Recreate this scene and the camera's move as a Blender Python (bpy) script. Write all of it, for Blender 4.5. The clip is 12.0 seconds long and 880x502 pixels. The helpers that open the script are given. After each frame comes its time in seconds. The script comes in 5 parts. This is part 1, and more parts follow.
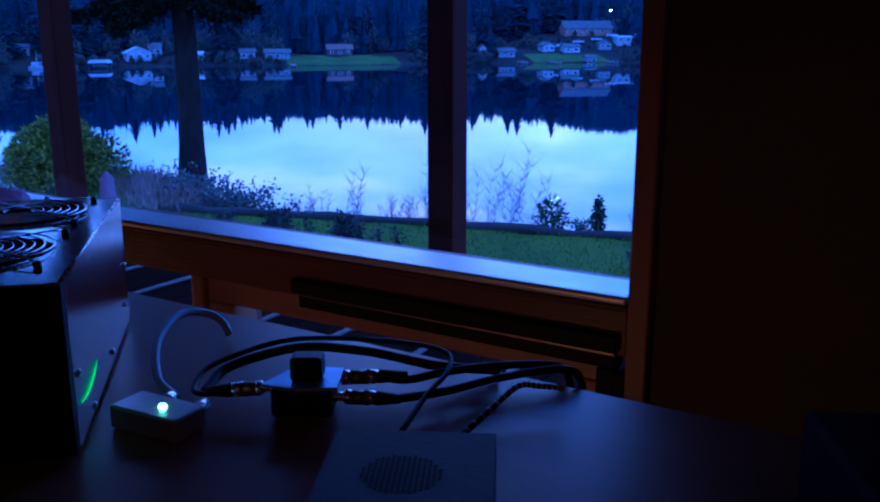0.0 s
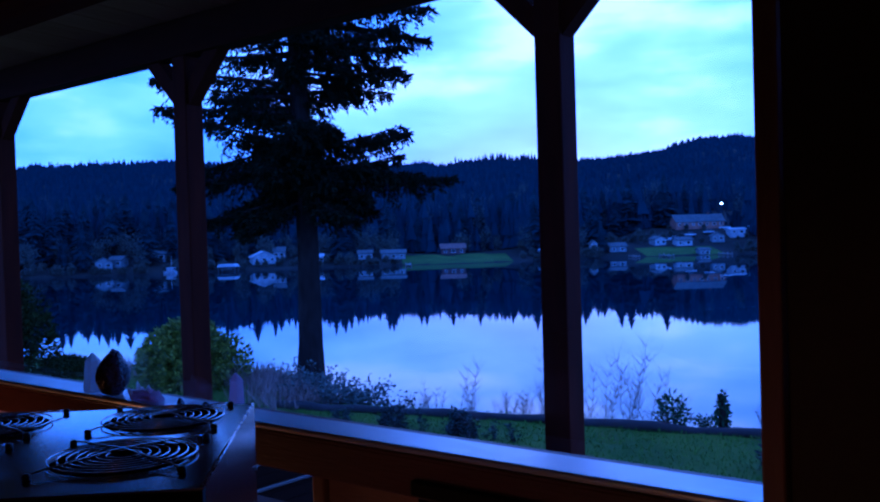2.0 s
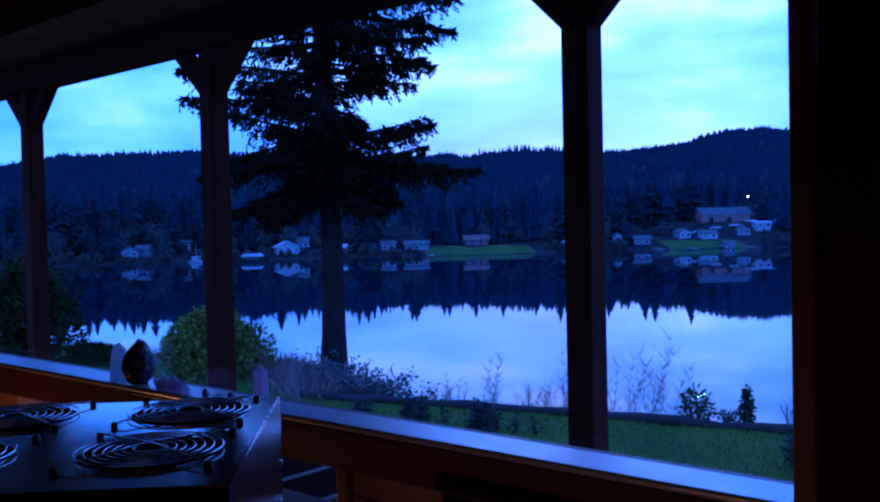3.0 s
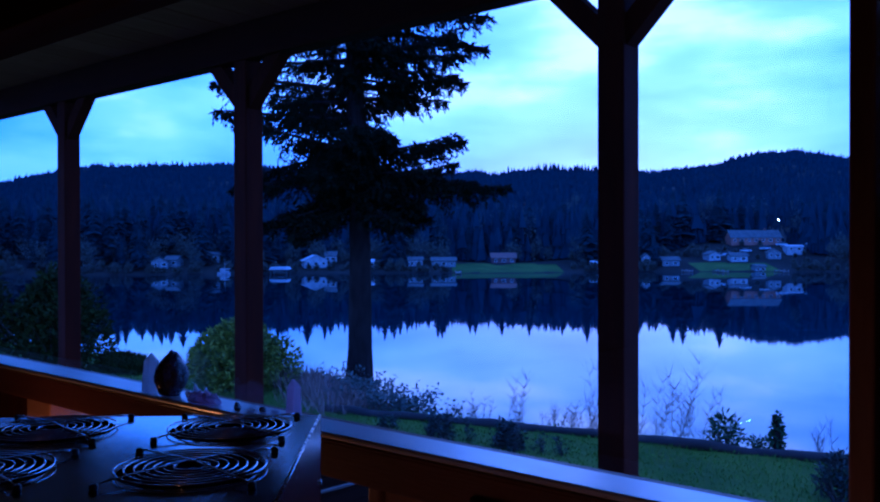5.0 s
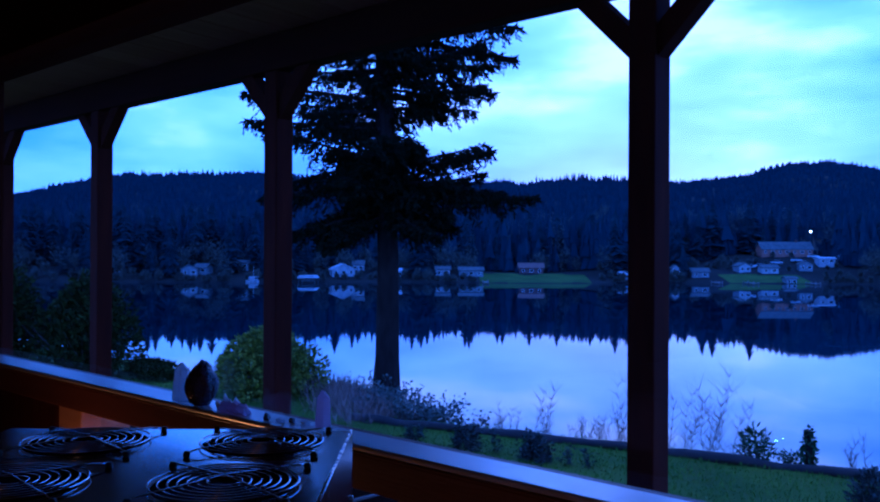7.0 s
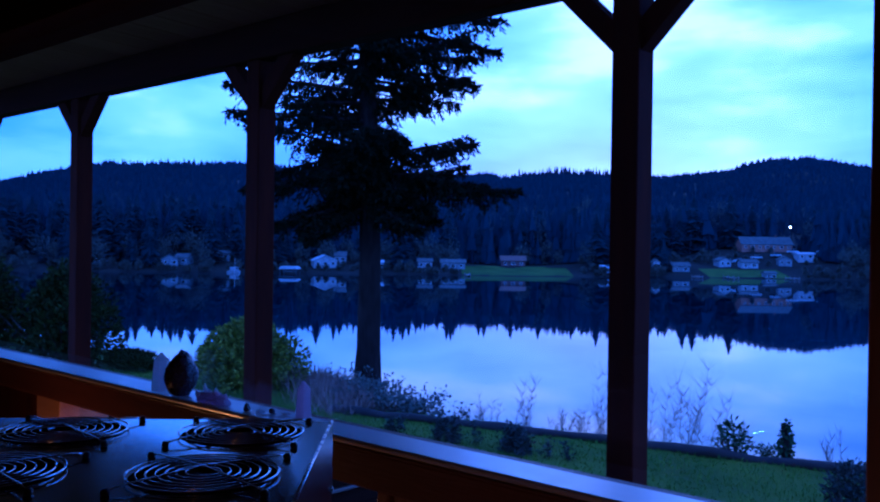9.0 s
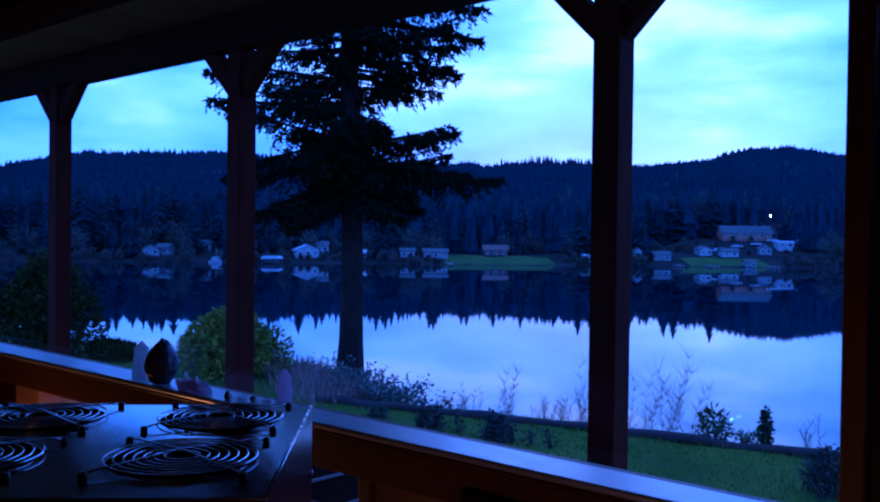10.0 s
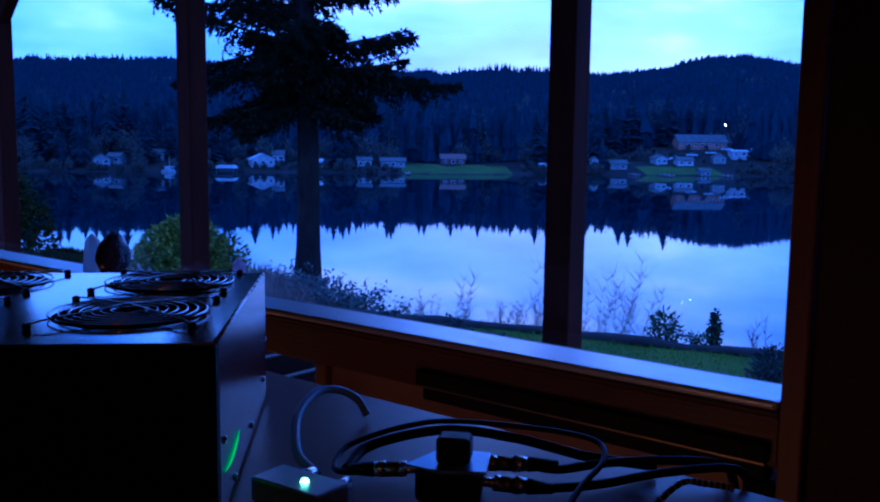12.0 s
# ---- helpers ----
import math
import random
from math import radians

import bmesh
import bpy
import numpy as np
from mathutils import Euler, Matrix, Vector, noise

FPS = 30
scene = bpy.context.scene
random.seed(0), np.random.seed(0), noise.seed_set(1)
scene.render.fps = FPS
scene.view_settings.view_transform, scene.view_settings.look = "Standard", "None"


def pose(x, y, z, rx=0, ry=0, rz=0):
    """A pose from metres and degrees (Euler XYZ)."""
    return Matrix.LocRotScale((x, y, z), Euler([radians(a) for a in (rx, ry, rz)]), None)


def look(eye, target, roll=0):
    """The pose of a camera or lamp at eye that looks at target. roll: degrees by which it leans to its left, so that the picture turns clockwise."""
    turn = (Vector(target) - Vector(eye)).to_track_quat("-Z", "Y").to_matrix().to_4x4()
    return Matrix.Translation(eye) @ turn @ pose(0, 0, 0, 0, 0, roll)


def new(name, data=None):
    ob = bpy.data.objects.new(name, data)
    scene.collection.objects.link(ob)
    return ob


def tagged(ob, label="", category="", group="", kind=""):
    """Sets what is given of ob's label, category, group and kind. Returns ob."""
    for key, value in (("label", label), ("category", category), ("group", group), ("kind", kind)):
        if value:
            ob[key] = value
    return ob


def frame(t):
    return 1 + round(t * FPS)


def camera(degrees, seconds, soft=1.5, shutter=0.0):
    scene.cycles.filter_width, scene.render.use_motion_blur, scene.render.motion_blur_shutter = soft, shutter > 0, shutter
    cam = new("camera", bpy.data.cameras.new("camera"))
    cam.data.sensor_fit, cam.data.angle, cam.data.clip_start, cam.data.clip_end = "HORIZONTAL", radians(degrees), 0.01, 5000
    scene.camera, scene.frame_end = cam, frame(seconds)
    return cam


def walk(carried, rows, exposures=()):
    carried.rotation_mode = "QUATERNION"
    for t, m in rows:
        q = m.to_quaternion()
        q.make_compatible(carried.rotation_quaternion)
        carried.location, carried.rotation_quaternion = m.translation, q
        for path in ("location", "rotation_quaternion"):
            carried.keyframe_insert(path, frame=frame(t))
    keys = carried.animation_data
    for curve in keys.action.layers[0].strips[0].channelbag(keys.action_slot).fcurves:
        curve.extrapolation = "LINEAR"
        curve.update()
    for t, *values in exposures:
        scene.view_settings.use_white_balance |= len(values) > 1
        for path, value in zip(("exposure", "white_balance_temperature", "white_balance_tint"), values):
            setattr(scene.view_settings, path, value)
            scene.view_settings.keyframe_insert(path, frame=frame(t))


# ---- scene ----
cam = camera(52.0, 12.0, soft=2.1)
PATH = [
    (0, (-0.036, 0.158, 1.16), (-1.062, 1.81, 0.693), -0.1),
    (0.5, (-0.042, 0.154, 1.165), (-1.121, 1.799, 0.804), -1.4),
    (1, (-0.036, 0.143, 1.17), (-1.19, 1.767, 0.989), -2.8),
    (1.5, (-0.028, 0.138, 1.169), (-1.247, 1.722, 1.104), -2.2),
    (2, (-0.03, 0.136, 1.171), (-1.285, 1.694, 1.135), -1.7),
    (2.5, (-0.037, 0.14, 1.172), (-1.321, 1.673, 1.124), -1.5),
    (3, (-0.04, 0.141, 1.174), (-1.334, 1.665, 1.12), -1.3),
    (5, (-0.071, 0.146, 1.174), (-1.41, 1.631, 1.158), -0.1),
    (5.5, (-0.077, 0.147, 1.173), (-1.442, 1.608, 1.161), 0.0),
    (6, (-0.08, 0.148, 1.176), (-1.459, 1.596, 1.169), 0.1),
    (6.5, (-0.084, 0.148, 1.176), (-1.474, 1.587, 1.181), 0.2),
    (7, (-0.079, 0.146, 1.179), (-1.463, 1.59, 1.184), 0.3),
    (9, (-0.081, 0.148, 1.178), (-1.436, 1.619, 1.166), 0.8),
    (9.5, (-0.077, 0.148, 1.176), (-1.421, 1.629, 1.159), 0.7),
    (10, (-0.076, 0.148, 1.174), (-1.402, 1.645, 1.139), 0.7),
    (10.5, (-0.073, 0.147, 1.173), (-1.382, 1.659, 1.13), 0.1),
    (11, (-0.077, 0.149, 1.17), (-1.389, 1.658, 1.112), 0.2),
    (11.5, (-0.075, 0.154, 1.15), (-1.362, 1.676, 0.985), -0.2),
    (12, (-0.078, 0.157, 1.132), (-1.322, 1.706, 0.898), 0.7),
]
walk(cam, [(t, look(eye, target, roll)) for t, eye, target, roll in PATH],
     [(0.0, 0.7, 3920, 10), (0.5, 0.6, 3920, 10), (1.0, 0.4, 3920, 10), (1.5, 0.2, 3920, 10), (2.0, 0.05, 3920, 10), (11.0, 0.05, 3920, 10), (11.5, 0.05, 3920, 10), (12.0, 0.15, 3920, 10)])

# ---------------------------------------------------------------- light
SKY_STRENGTH = 1.0
world = bpy.data.worlds.new("dusk_sky")
scene.world = world
world.use_nodes = True
wn, wl = world.node_tree.nodes, world.node_tree.links
wn.clear()
w_out = wn.new("ShaderNodeOutputWorld")
w_bg = wn.new("ShaderNodeBackground")
w_bg.inputs["Strength"].default_value = SKY_STRENGTH
w_sky = wn.new("ShaderNodeTexSky")
w_sky.sky_type = "NISHITA"
w_sky.sun_disc = False
w_sky.sun_elevation = radians(4.0)
w_sky.sun_rotation = radians(-32.0)
w_dim = wn.new("ShaderNodeMix")
w_dim.data_type = "RGBA"
w_dim.blend_type = "MULTIPLY"
w_dim.inputs["Factor"].default_value = 1.0
w_dim.inputs["B"].default_value = (0.10, 0.10, 0.10, 1)
wl.new(w_sky.outputs["Color"], w_dim.inputs["A"])
w_co = wn.new("ShaderNodeTexCoord")
w_sep = wn.new("ShaderNodeSeparateXYZ")
wl.new(w_co.outputs["Generated"], w_sep.inputs["Vector"])
# height gradient of the cloud layer: paler aloft, deeper blue over the hills
w_ramp = wn.new("ShaderNodeValToRGB")
wl.new(w_sep.outputs["Z"], w_ramp.inputs["Fac"])
r = w_ramp.color_ramp
r.elements[0].position, r.elements[0].color = 0.0, (0.46, 0.78, 2.4, 1)
r.elements[1].position, r.elements[1].color = 0.55, (0.28, 0.46, 1.7, 1)
e = r.elements.new(0.10); e.color = (0.53, 0.85, 2.55, 1)
e = r.elements.new(0.22); e.color = (0.64, 0.95, 2.65, 1)
e = r.elements.new(0.34); e.color = (0.45, 0.70, 2.2, 1)
# streaked stratus: noise flattened towards the horizon
w_map = wn.new("ShaderNodeMapping")
w_map.inputs["Scale"].default_value = (2.4, 2.4, 8.0)
w_map.inputs["Location"].default_value = (0.4, 0.9, 0.25)
wl.new(w_co.outputs["Generated"], w_map.inputs["Vector"])
w_noise = wn.new("ShaderNodeTexNoise")
w_noise.inputs["Scale"].default_value = 1.6
w_noise.inputs["Detail"].default_value = 6.0
w_noise.inputs["Roughness"].default_value = 0.52
wl.new(w_map.outputs["Vector"], w_noise.inputs["Vector"])
w_cr = wn.new("ShaderNodeValToRGB")
# two breaks in the cloud deck where the last light comes through
w_fac = w_noise.outputs["Fac"]
for way, reach, gain in (((-0.537, 0.811, 0.232), 0.16, 0.24), ((-0.423, 0.887, 0.186), 0.15, 0.16)):
    w_d = wn.new("ShaderNodeVectorMath")
    w_d.operation = "DISTANCE"
    w_d.inputs[1].default_value = way
    wl.new(w_co.outputs["Generated"], w_d.inputs[0])
    w_r = wn.new("ShaderNodeMapRange")
    w_r.interpolation_type = "SMOOTHSTEP"
    w_r.inputs["From Min"].default_value, w_r.inputs["From Max"].default_value = 0.0, reach
    w_r.inputs["To Min"].default_value, w_r.inputs["To Max"].default_value = gain, 0.0
    wl.new(w_d.outputs["Value"], w_r.inputs["Value"])
    w_a = wn.new("ShaderNodeMath")
    wl.new(w_fac, w_a.inputs[0])
    wl.new(w_r.outputs["Result"], w_a.inputs[1])
    w_fac = w_a.outputs["Value"]
wl.new(w_fac, w_cr.inputs["Fac"])
r = w_cr.color_ramp
r.elements[0].position, r.elements[0].color = 0.36, (0.55, 0.68, 0.84, 1)
r.elements[1].position, r.elements[1].color = 0.72, (2.5, 1.65, 1.15, 1)
e = r.elements.new(0.50); e.color = (1.0, 1.0, 1.0, 1)
e = r.elements.new(0.58); e.color = (1.30, 1.18, 1.06, 1)
w_mul = wn.new("ShaderNodeMix")
w_mul.data_type = "RGBA"
w_mul.blend_type = "MULTIPLY"
w_mul.inputs["Factor"].default_value = 1.0
wl.new(w_ramp.outputs["Color"], w_mul.inputs["A"])
wl.new(w_cr.outputs["Color"], w_mul.inputs["B"])
w_mix = wn.new("ShaderNodeMix")
w_mix.data_type = "RGBA"
w_mix.inputs["Factor"].default_value = 0.85
wl.new(w_dim.outputs["Result"], w_mix.inputs["A"])
wl.new(w_mul.outputs["Result"], w_mix.inputs["B"])
wl.new(w_mix.outputs["Result"], w_bg.inputs["Color"])
wl.new(w_bg.outputs["Background"], w_out.inputs["Surface"])

sun_data = bpy.data.lights.new("veiled_sun", "SUN")
sun_data.energy, sun_data.angle, sun_data.color = 0.25, radians(40), (0.75, 0.85, 1.0)
sun = new("veiled_sun", sun_data)
sun.matrix_world = look((-10, 16, 40), (0, 0, 0))

# warm lamp low in the room, behind the desk, that glows on the window joinery
lamp_data = bpy.data.lights.new("room_lamp", "POINT")
lamp_data.energy, lamp_data.color, lamp_data.shadow_soft_size = 2.0, (1.0, 0.30, 0.06), 0.05
lamp = new("room_lamp", lamp_data)
lamp.location = (-2.28, 1.09, 0.42)
# unseen warm fill added behind the viewpoint to redden the jamb and walls
fill_data = bpy.data.lights.new("hall_lamp", "POINT")
fill_data.energy, fill_data.color, fill_data.shadow_soft_size = 1.8, (1.0, 0.30, 0.08), 0.08
fill_light = new("hall_lamp", fill_data)
fill_light.location = (1.15, -1.6, 1.7)

# second warm fill, added unseen below the desktop to redden the apron and low frames
under_data = bpy.data.lights.new("desk_under_lamp", "POINT")
under_data.energy, under_data.color, under_data.shadow_soft_size = 0.8, (1.0, 0.30, 0.07), 0.06
under = new("desk_under_lamp", under_data)
under.location = (-0.72, 0.38, 0.42)

# ---------------------------------------------------------------- materials
def base_mat(name):
    m = bpy.data.materials.new(name)
    m.use_nodes = True
    b = m.node_tree.nodes["Principled BSDF"]
    return m, m.node_tree.nodes, m.node_tree.links, b


def surface(name, c1, c2, rough=0.6, scale=6.0, fine=60.0, bump=0.15, metal=0.0, stretch=(1, 1, 1), vary=0.0, spec=0.5, coords="Object"):
    """Two-scale mottled surface: broad patches and fine grain with relief."""
    m, n, l, b = base_mat(name)
    co = n.new("ShaderNodeTexCoord")
    mp = n.new("ShaderNodeMapping")
    mp.inputs["Scale"].default_value = stretch
    l.new(co.outputs[coords], mp.inputs["Vector"])
    big, small = n.new("ShaderNodeTexNoise"), n.new("ShaderNodeTexNoise")
    big.inputs["Scale"].default_value, small.inputs["Scale"].default_value = scale, fine
    big.inputs["Detail"].default_value = small.inputs["Detail"].default_value = 5.0
    l.new(mp.outputs["Vector"], big.inputs["Vector"])
    l.new(mp.outputs["Vector"], small.inputs["Vector"])
    add = n.new("ShaderNodeMath")
    add.operation = "MULTIPLY_ADD"
    add.inputs[1].default_value = 0.45
    l.new(small.outputs["Fac"], add.inputs[0])
    half = n.new("ShaderNodeMath")
    half.operation = "MULTIPLY_ADD"
    half.inputs[1].default_value, half.inputs[2].default_value = 0.9, -0.18
    l.new(big.outputs["Fac"], half.inputs[0])
    l.new(half.outputs["Value"], add.inputs[2])
    fac = add.outputs["Value"]
    if vary:
        oi = n.new("ShaderNodeObjectInfo")
        v = n.new("ShaderNodeMath")
        v.operation = "MULTIPLY_ADD"
        v.inputs[1].default_value = vary
        l.new(oi.outputs["Random"], v.inputs[0])
        l.new(fac, v.inputs[2])
        fac = v.outputs["Value"]
    rp = n.new("ShaderNodeValToRGB")
    rp.color_ramp.elements[0].position, rp.color_ramp.elements[0].color = 0.25, (*c1, 1)
    rp.color_ramp.elements[1].position, rp.color_ramp.elements[1].color = 0.75, (*c2, 1)
    l.new(fac, rp.inputs["Fac"])
    l.new(rp.outputs["Color"], b.inputs["Base Color"])
    rr = n.new("ShaderNodeMath")
    rr.operation = "MULTIPLY_ADD"
    rr.inputs[1].default_value, rr.inputs[2].default_value = 0.25, rough - 0.12
    l.new(small.outputs["Fac"], rr.inputs[0])
    l.new(rr.outputs["Value"], b.inputs["Roughness"])
    b.inputs["Metallic"].default_value = metal
    b.inputs["Specular IOR Level"].default_value = spec
    if bump:
        bp = n.new("ShaderNodeBump")
        bp.inputs["Strength"].default_value = bump
        bp.inputs["Distance"].default_value = 0.01
        l.new(small.outputs["Fac"], bp.inputs["Height"])
        l.new(bp.outputs["Normal"], b.inputs["Normal"])
    return m


def island(name, c1, c2, rough=0.7, spec=0.3, trans=0.0):
    """Foliage: every leaf or clump takes its own shade."""
    m, n, l, b = base_mat(name)
    g = n.new("ShaderNodeNewGeometry")
    rp = n.new("ShaderNodeValToRGB")
    rp.color_ramp.elements[0].color = (*c1, 1)
    rp.color_ramp.elements[1].color = (*c2, 1)
    l.new(g.outputs["Random Per Island"], rp.inputs["Fac"])
    l.new(rp.outputs["Color"], b.inputs["Base Color"])
    b.inputs["Roughness"].default_value = rough
    b.inputs["Specular IOR Level"].default_value = spec
    return m


def glow(name, color, strength):
    m, n, l, b = base_mat(name)
    b.inputs["Base Color"].default_value = (*color, 1)
    b.inputs["Emission Color"].default_value = (*color, 1)
    b.inputs["Emission Strength"].default_value = strength
    return m


def glass_mat(name, gloss=1.0):
    m = bpy.data.materials.new(name)
    m.use_nodes = True
    n, l = m.node_tree.nodes, m.node_tree.links
    n.clear()
    out = n.new("ShaderNodeOutputMaterial")
    tr, gl, mx = n.new("ShaderNodeBsdfTransparent"), n.new("ShaderNodeBsdfGlossy"), n.new("ShaderNodeMixShader")
    lw, pw, ma = n.new("ShaderNodeLayerWeight"), n.new("ShaderNodeMath"), n.new("ShaderNodeMath")
    gl.inputs["Roughness"].default_value = 0.0
    tr.inputs["Color"].default_value = (0.93, 0.96, 0.97, 1)
    lw.inputs["Blend"].default_value = 0.5
    pw.operation, pw.inputs[1].default_value = "POWER", 4.0
    ma.operation, ma.inputs[1].default_value, ma.inputs[2].default_value = "MULTIPLY_ADD", 0.45, 0.035
    l.new(lw.outputs["Facing"], pw.inputs[0])
    l.new(pw.outputs["Value"], ma.inputs[0])
    l.new(ma.outputs["Value"], mx.inputs["Fac"])
    l.new(tr.outputs["BSDF"], mx.inputs[1])
    l.new(gl.outputs["BSDF"], mx.inputs[2])
    l.new(mx.outputs["Shader"], out.inputs["Surface"])
    return m


M_POST = surface("stained_timber", (0.036, 0.007, 0.0022), (0.084, 0.016, 0.005), 0.8, 3, 40, 0.25, stretch=(6, 6, 0.6), spec=0.12)
M_BEAM = surface("stained_beam", (0.030, 0.007, 0.003), (0.06, 0.015, 0.006), 0.8, 3, 40, 0.25, stretch=(0.6, 6, 6), spec=0.1)
M_SOFFIT = surface("soffit_board", (0.42, 0.145, 0.115), (0.62, 0.25, 0.20), 0.8, 2, 30, 0.2, stretch=(6, 0.6, 6), vary=0.35, spec=0.05)
M_DECK = surface("deck_board", (0.012, 0.007, 0.005), (0.030, 0.017, 0.012), 0.85, 2, 30, 0.3, stretch=(6, 0.6, 6), vary=0.2, spec=0.0)
M_BATTEN = surface("pale_batten", (0.13, 0.10, 0.08), (0.24, 0.19, 0.15), 0.6, 3, 40, 0.2, stretch=(6, 0.6, 6))
M_SILL = surface("sill_paint", (0.80, 0.81, 0.83), (0.90, 0.90, 0.91), 0.36, 3, 30, 0.0, metal=0.6, stretch=(0.5, 1.5, 1.5), spec=1.0)
M_JOINERY = surface("red_brown_joinery", (0.12, 0.04, 0.022), (0.21, 0.075, 0.042), 0.42, 3, 45, 0.15, stretch=(0.5, 5, 5))
M_JAMB = surface("jamb_joinery", (0.20, 0.075, 0.04), (0.34, 0.14, 0.075), 0.42, 3, 45, 0.15, stretch=(5, 5, 0.5))
M_FIR_FRAME = surface("fir_frame", (0.42, 0.20, 0.09), (0.60, 0.32, 0.16), 0.45, 3, 45, 0.15, stretch=(0.6, 5, 5))
M_BLACKWOOD = surface("dark_strip", (0.006, 0.0045, 0.004), (0.016, 0.011, 0.009), 0.6, 3, 40, 0.1, stretch=(0.6, 5, 5), spec=0.2)
M_BRASS = surface("brass", (0.30, 0.22, 0.14), (0.42, 0.31, 0.20), 0.45, 20, 120, 0.05, metal=1.0)
M_WALL = surface("dark_panelled_wall", (0.045, 0.028, 0.018), (0.085, 0.05, 0.032), 0.7, 2.5, 60, 0.2)
M_CEIL = surface("plaster", (0.20, 0.17, 0.14), (0.3, 0.26, 0.22), 0.9, 2, 80, 0.2)
M_FLOOR = surface("floor_boards", (0.10, 0.05, 0.03), (0.2, 0.11, 0.065), 0.45, 2, 40, 0.15, stretch=(0.6, 5, 5))
M_DESK = surface("walnut_desk", (0.20, 0.075, 0.045), (0.32, 0.13, 0.08), 0.34, 2.0, 22, 0.0, stretch=(0.5, 6, 6), spec=0.4)
M_STEEL = surface("brushed_steel", (0.27, 0.28, 0.30), (0.37, 0.38, 0.40), 0.10, 3, 700, 0.0, metal=1.0, stretch=(1, 1, 0.25))
# the lid's steel again, with the side panels' shade put into a darker colour
M_SIDE = surface("shaded_steel", (0.10, 0.105, 0.115), (0.17, 0.175, 0.185), 0.22, 3, 300, 0.0, metal=1.0, stretch=(1, 1, 0.25))
M_BLACK = surface("black_metal", (0.006, 0.006, 0.007), (0.014, 0.014, 0.016), 0.6, 8, 150, 0.06, spec=0.15)
M_RUBBER = surface("black_rubber", (0.010, 0.010, 0.011), (0.022, 0.022, 0.024), 0.5, 30, 200, 0.06)
M_WIRE = surface("chrome_wire", (0.70, 0.71, 0.73), (0.85, 0.86, 0.88), 0.13, 20, 200, 0.02, metal=1.0)
M_FANBLADE = surface("fan_plastic", (0.005, 0.005, 0.006), (0.011, 0.011, 0.012), 0.75, 20, 200, 0.03, spec=0.08)
M_CHROME = surface("nickel_plug", (0.75, 0.74, 0.72), (0.9, 0.89, 0.87), 0.26, 20, 200, 0.02, metal=1.0)
M_ALU = surface("cast_aluminium", (0.66, 0.67, 0.69), (0.82, 0.83, 0.84), 0.36, 40, 250, 0.05, metal=0.8)
M_BLUECABLE = surface("grey_blue_cable", (0.40, 0.48, 0.60), (0.5, 0.58, 0.70), 0.45, 30, 200, 0.03)
M_BLUEPLATE = surface("blue_plate", (0.30, 0.48, 0.80), (0.40, 0.58, 0.88), 0.32, 30, 200, 0.05, metal=0.6)
M_NAVY = surface("navy_case", (0.012, 0.016, 0.040), (0.022, 0.028, 0.060), 0.6, 15, 250, 0.06, spec=0.25)
M_BRAID_W = surface("white_braid", (0.65, 0.63, 0.6), (0.8, 0.78, 0.75), 0.6, 60, 200, 0.1)
M_COPPER = surface("copper_end", (0.7, 0.3, 0.18), (0.85, 0.42, 0.28), 0.35, 30, 200, 0.05, metal=1.0)
M_QUARTZ = surface("milky_quartz", (0.70, 0.74, 0.82), (0.84, 0.87, 0.92), 0.25, 40, 120, 0.1)


def translucent(m, share, tint):
    """Lets daylight from behind glow through a milky stone."""
    n, l = m.node_tree.nodes, m.node_tree.links
    tr, mx = n.new("ShaderNodeBsdfTranslucent"), n.new("ShaderNodeMixShader")
    tr.inputs["Color"].default_value = (*tint, 1)
    mx.inputs["Fac"].default_value = share
    l.new(n["Principled BSDF"].outputs["BSDF"], mx.inputs[1])
    l.new(tr.outputs["BSDF"], mx.inputs[2])
    l.new(mx.outputs["Shader"], n["Material Output"].inputs["Surface"])


translucent(M_QUARTZ, 0.65, (0.92, 0.93, 0.95))
M_ROSE = surface("rose_quartz", (0.70, 0.58, 0.72), (0.82, 0.72, 0.82), 0.25, 40, 120, 0.1)
translucent(M_ROSE, 0.6, (0.92, 0.80, 0.92))
M_GEODE = surface("dark_geode", (0.010, 0.008, 0.014), (0.035, 0.022, 0.05), 0.28, 40, 160, 0.5, spec=0.8)
M_GLASS = glass_mat("window_glass")
M_LED = glow("green_led", (0.45, 1.0, 0.45), 10.0)
M_STRIP = glow("green_strip", (0.01, 0.55, 0.03), 0.6)
M_SPARK = glow("pilot_light", (0.5, 1.0, 0.7), 45.0)
M_LAWN = surface("lawn_and_banks", (0.04, 0.068, 0.007), (0.11, 0.15, 0.015), 0.9, 0.7, 14, 0.8, spec=0.1)
M_GRASS = island("grass_blades", (0.07, 0.13, 0.010), (0.19, 0.27, 0.026))
M_DRY = island("dry_grass", (0.15, 0.10, 0.075), (0.34, 0.25, 0.18))
M_BRAMBLE = island("bramble_leaf", (0.06, 0.07, 0.05), (0.17, 0.17, 0.13))
M_TWIG = surface("twig_bark", (0.05, 0.035, 0.03), (0.12, 0.09, 0.075), 0.8, 6, 50, 0.3)
M_BARK = surface("fir_bark", (0.012, 0.010, 0.008), (0.044, 0.034, 0.029), 0.95, 3, 25, 1.0, stretch=(4, 4, 0.8), spec=0.05)
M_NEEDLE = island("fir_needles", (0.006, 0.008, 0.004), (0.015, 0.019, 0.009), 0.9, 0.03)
M_RHODO = island("rhododendron_leaf", (0.05, 0.070, 0.008), (0.29, 0.31, 0.034), 0.6)
M_DARKSHRUB = island("laurel_leaf", (0.016, 0.022, 0.004), (0.045, 0.055, 0.009), 0.75, 0.1)
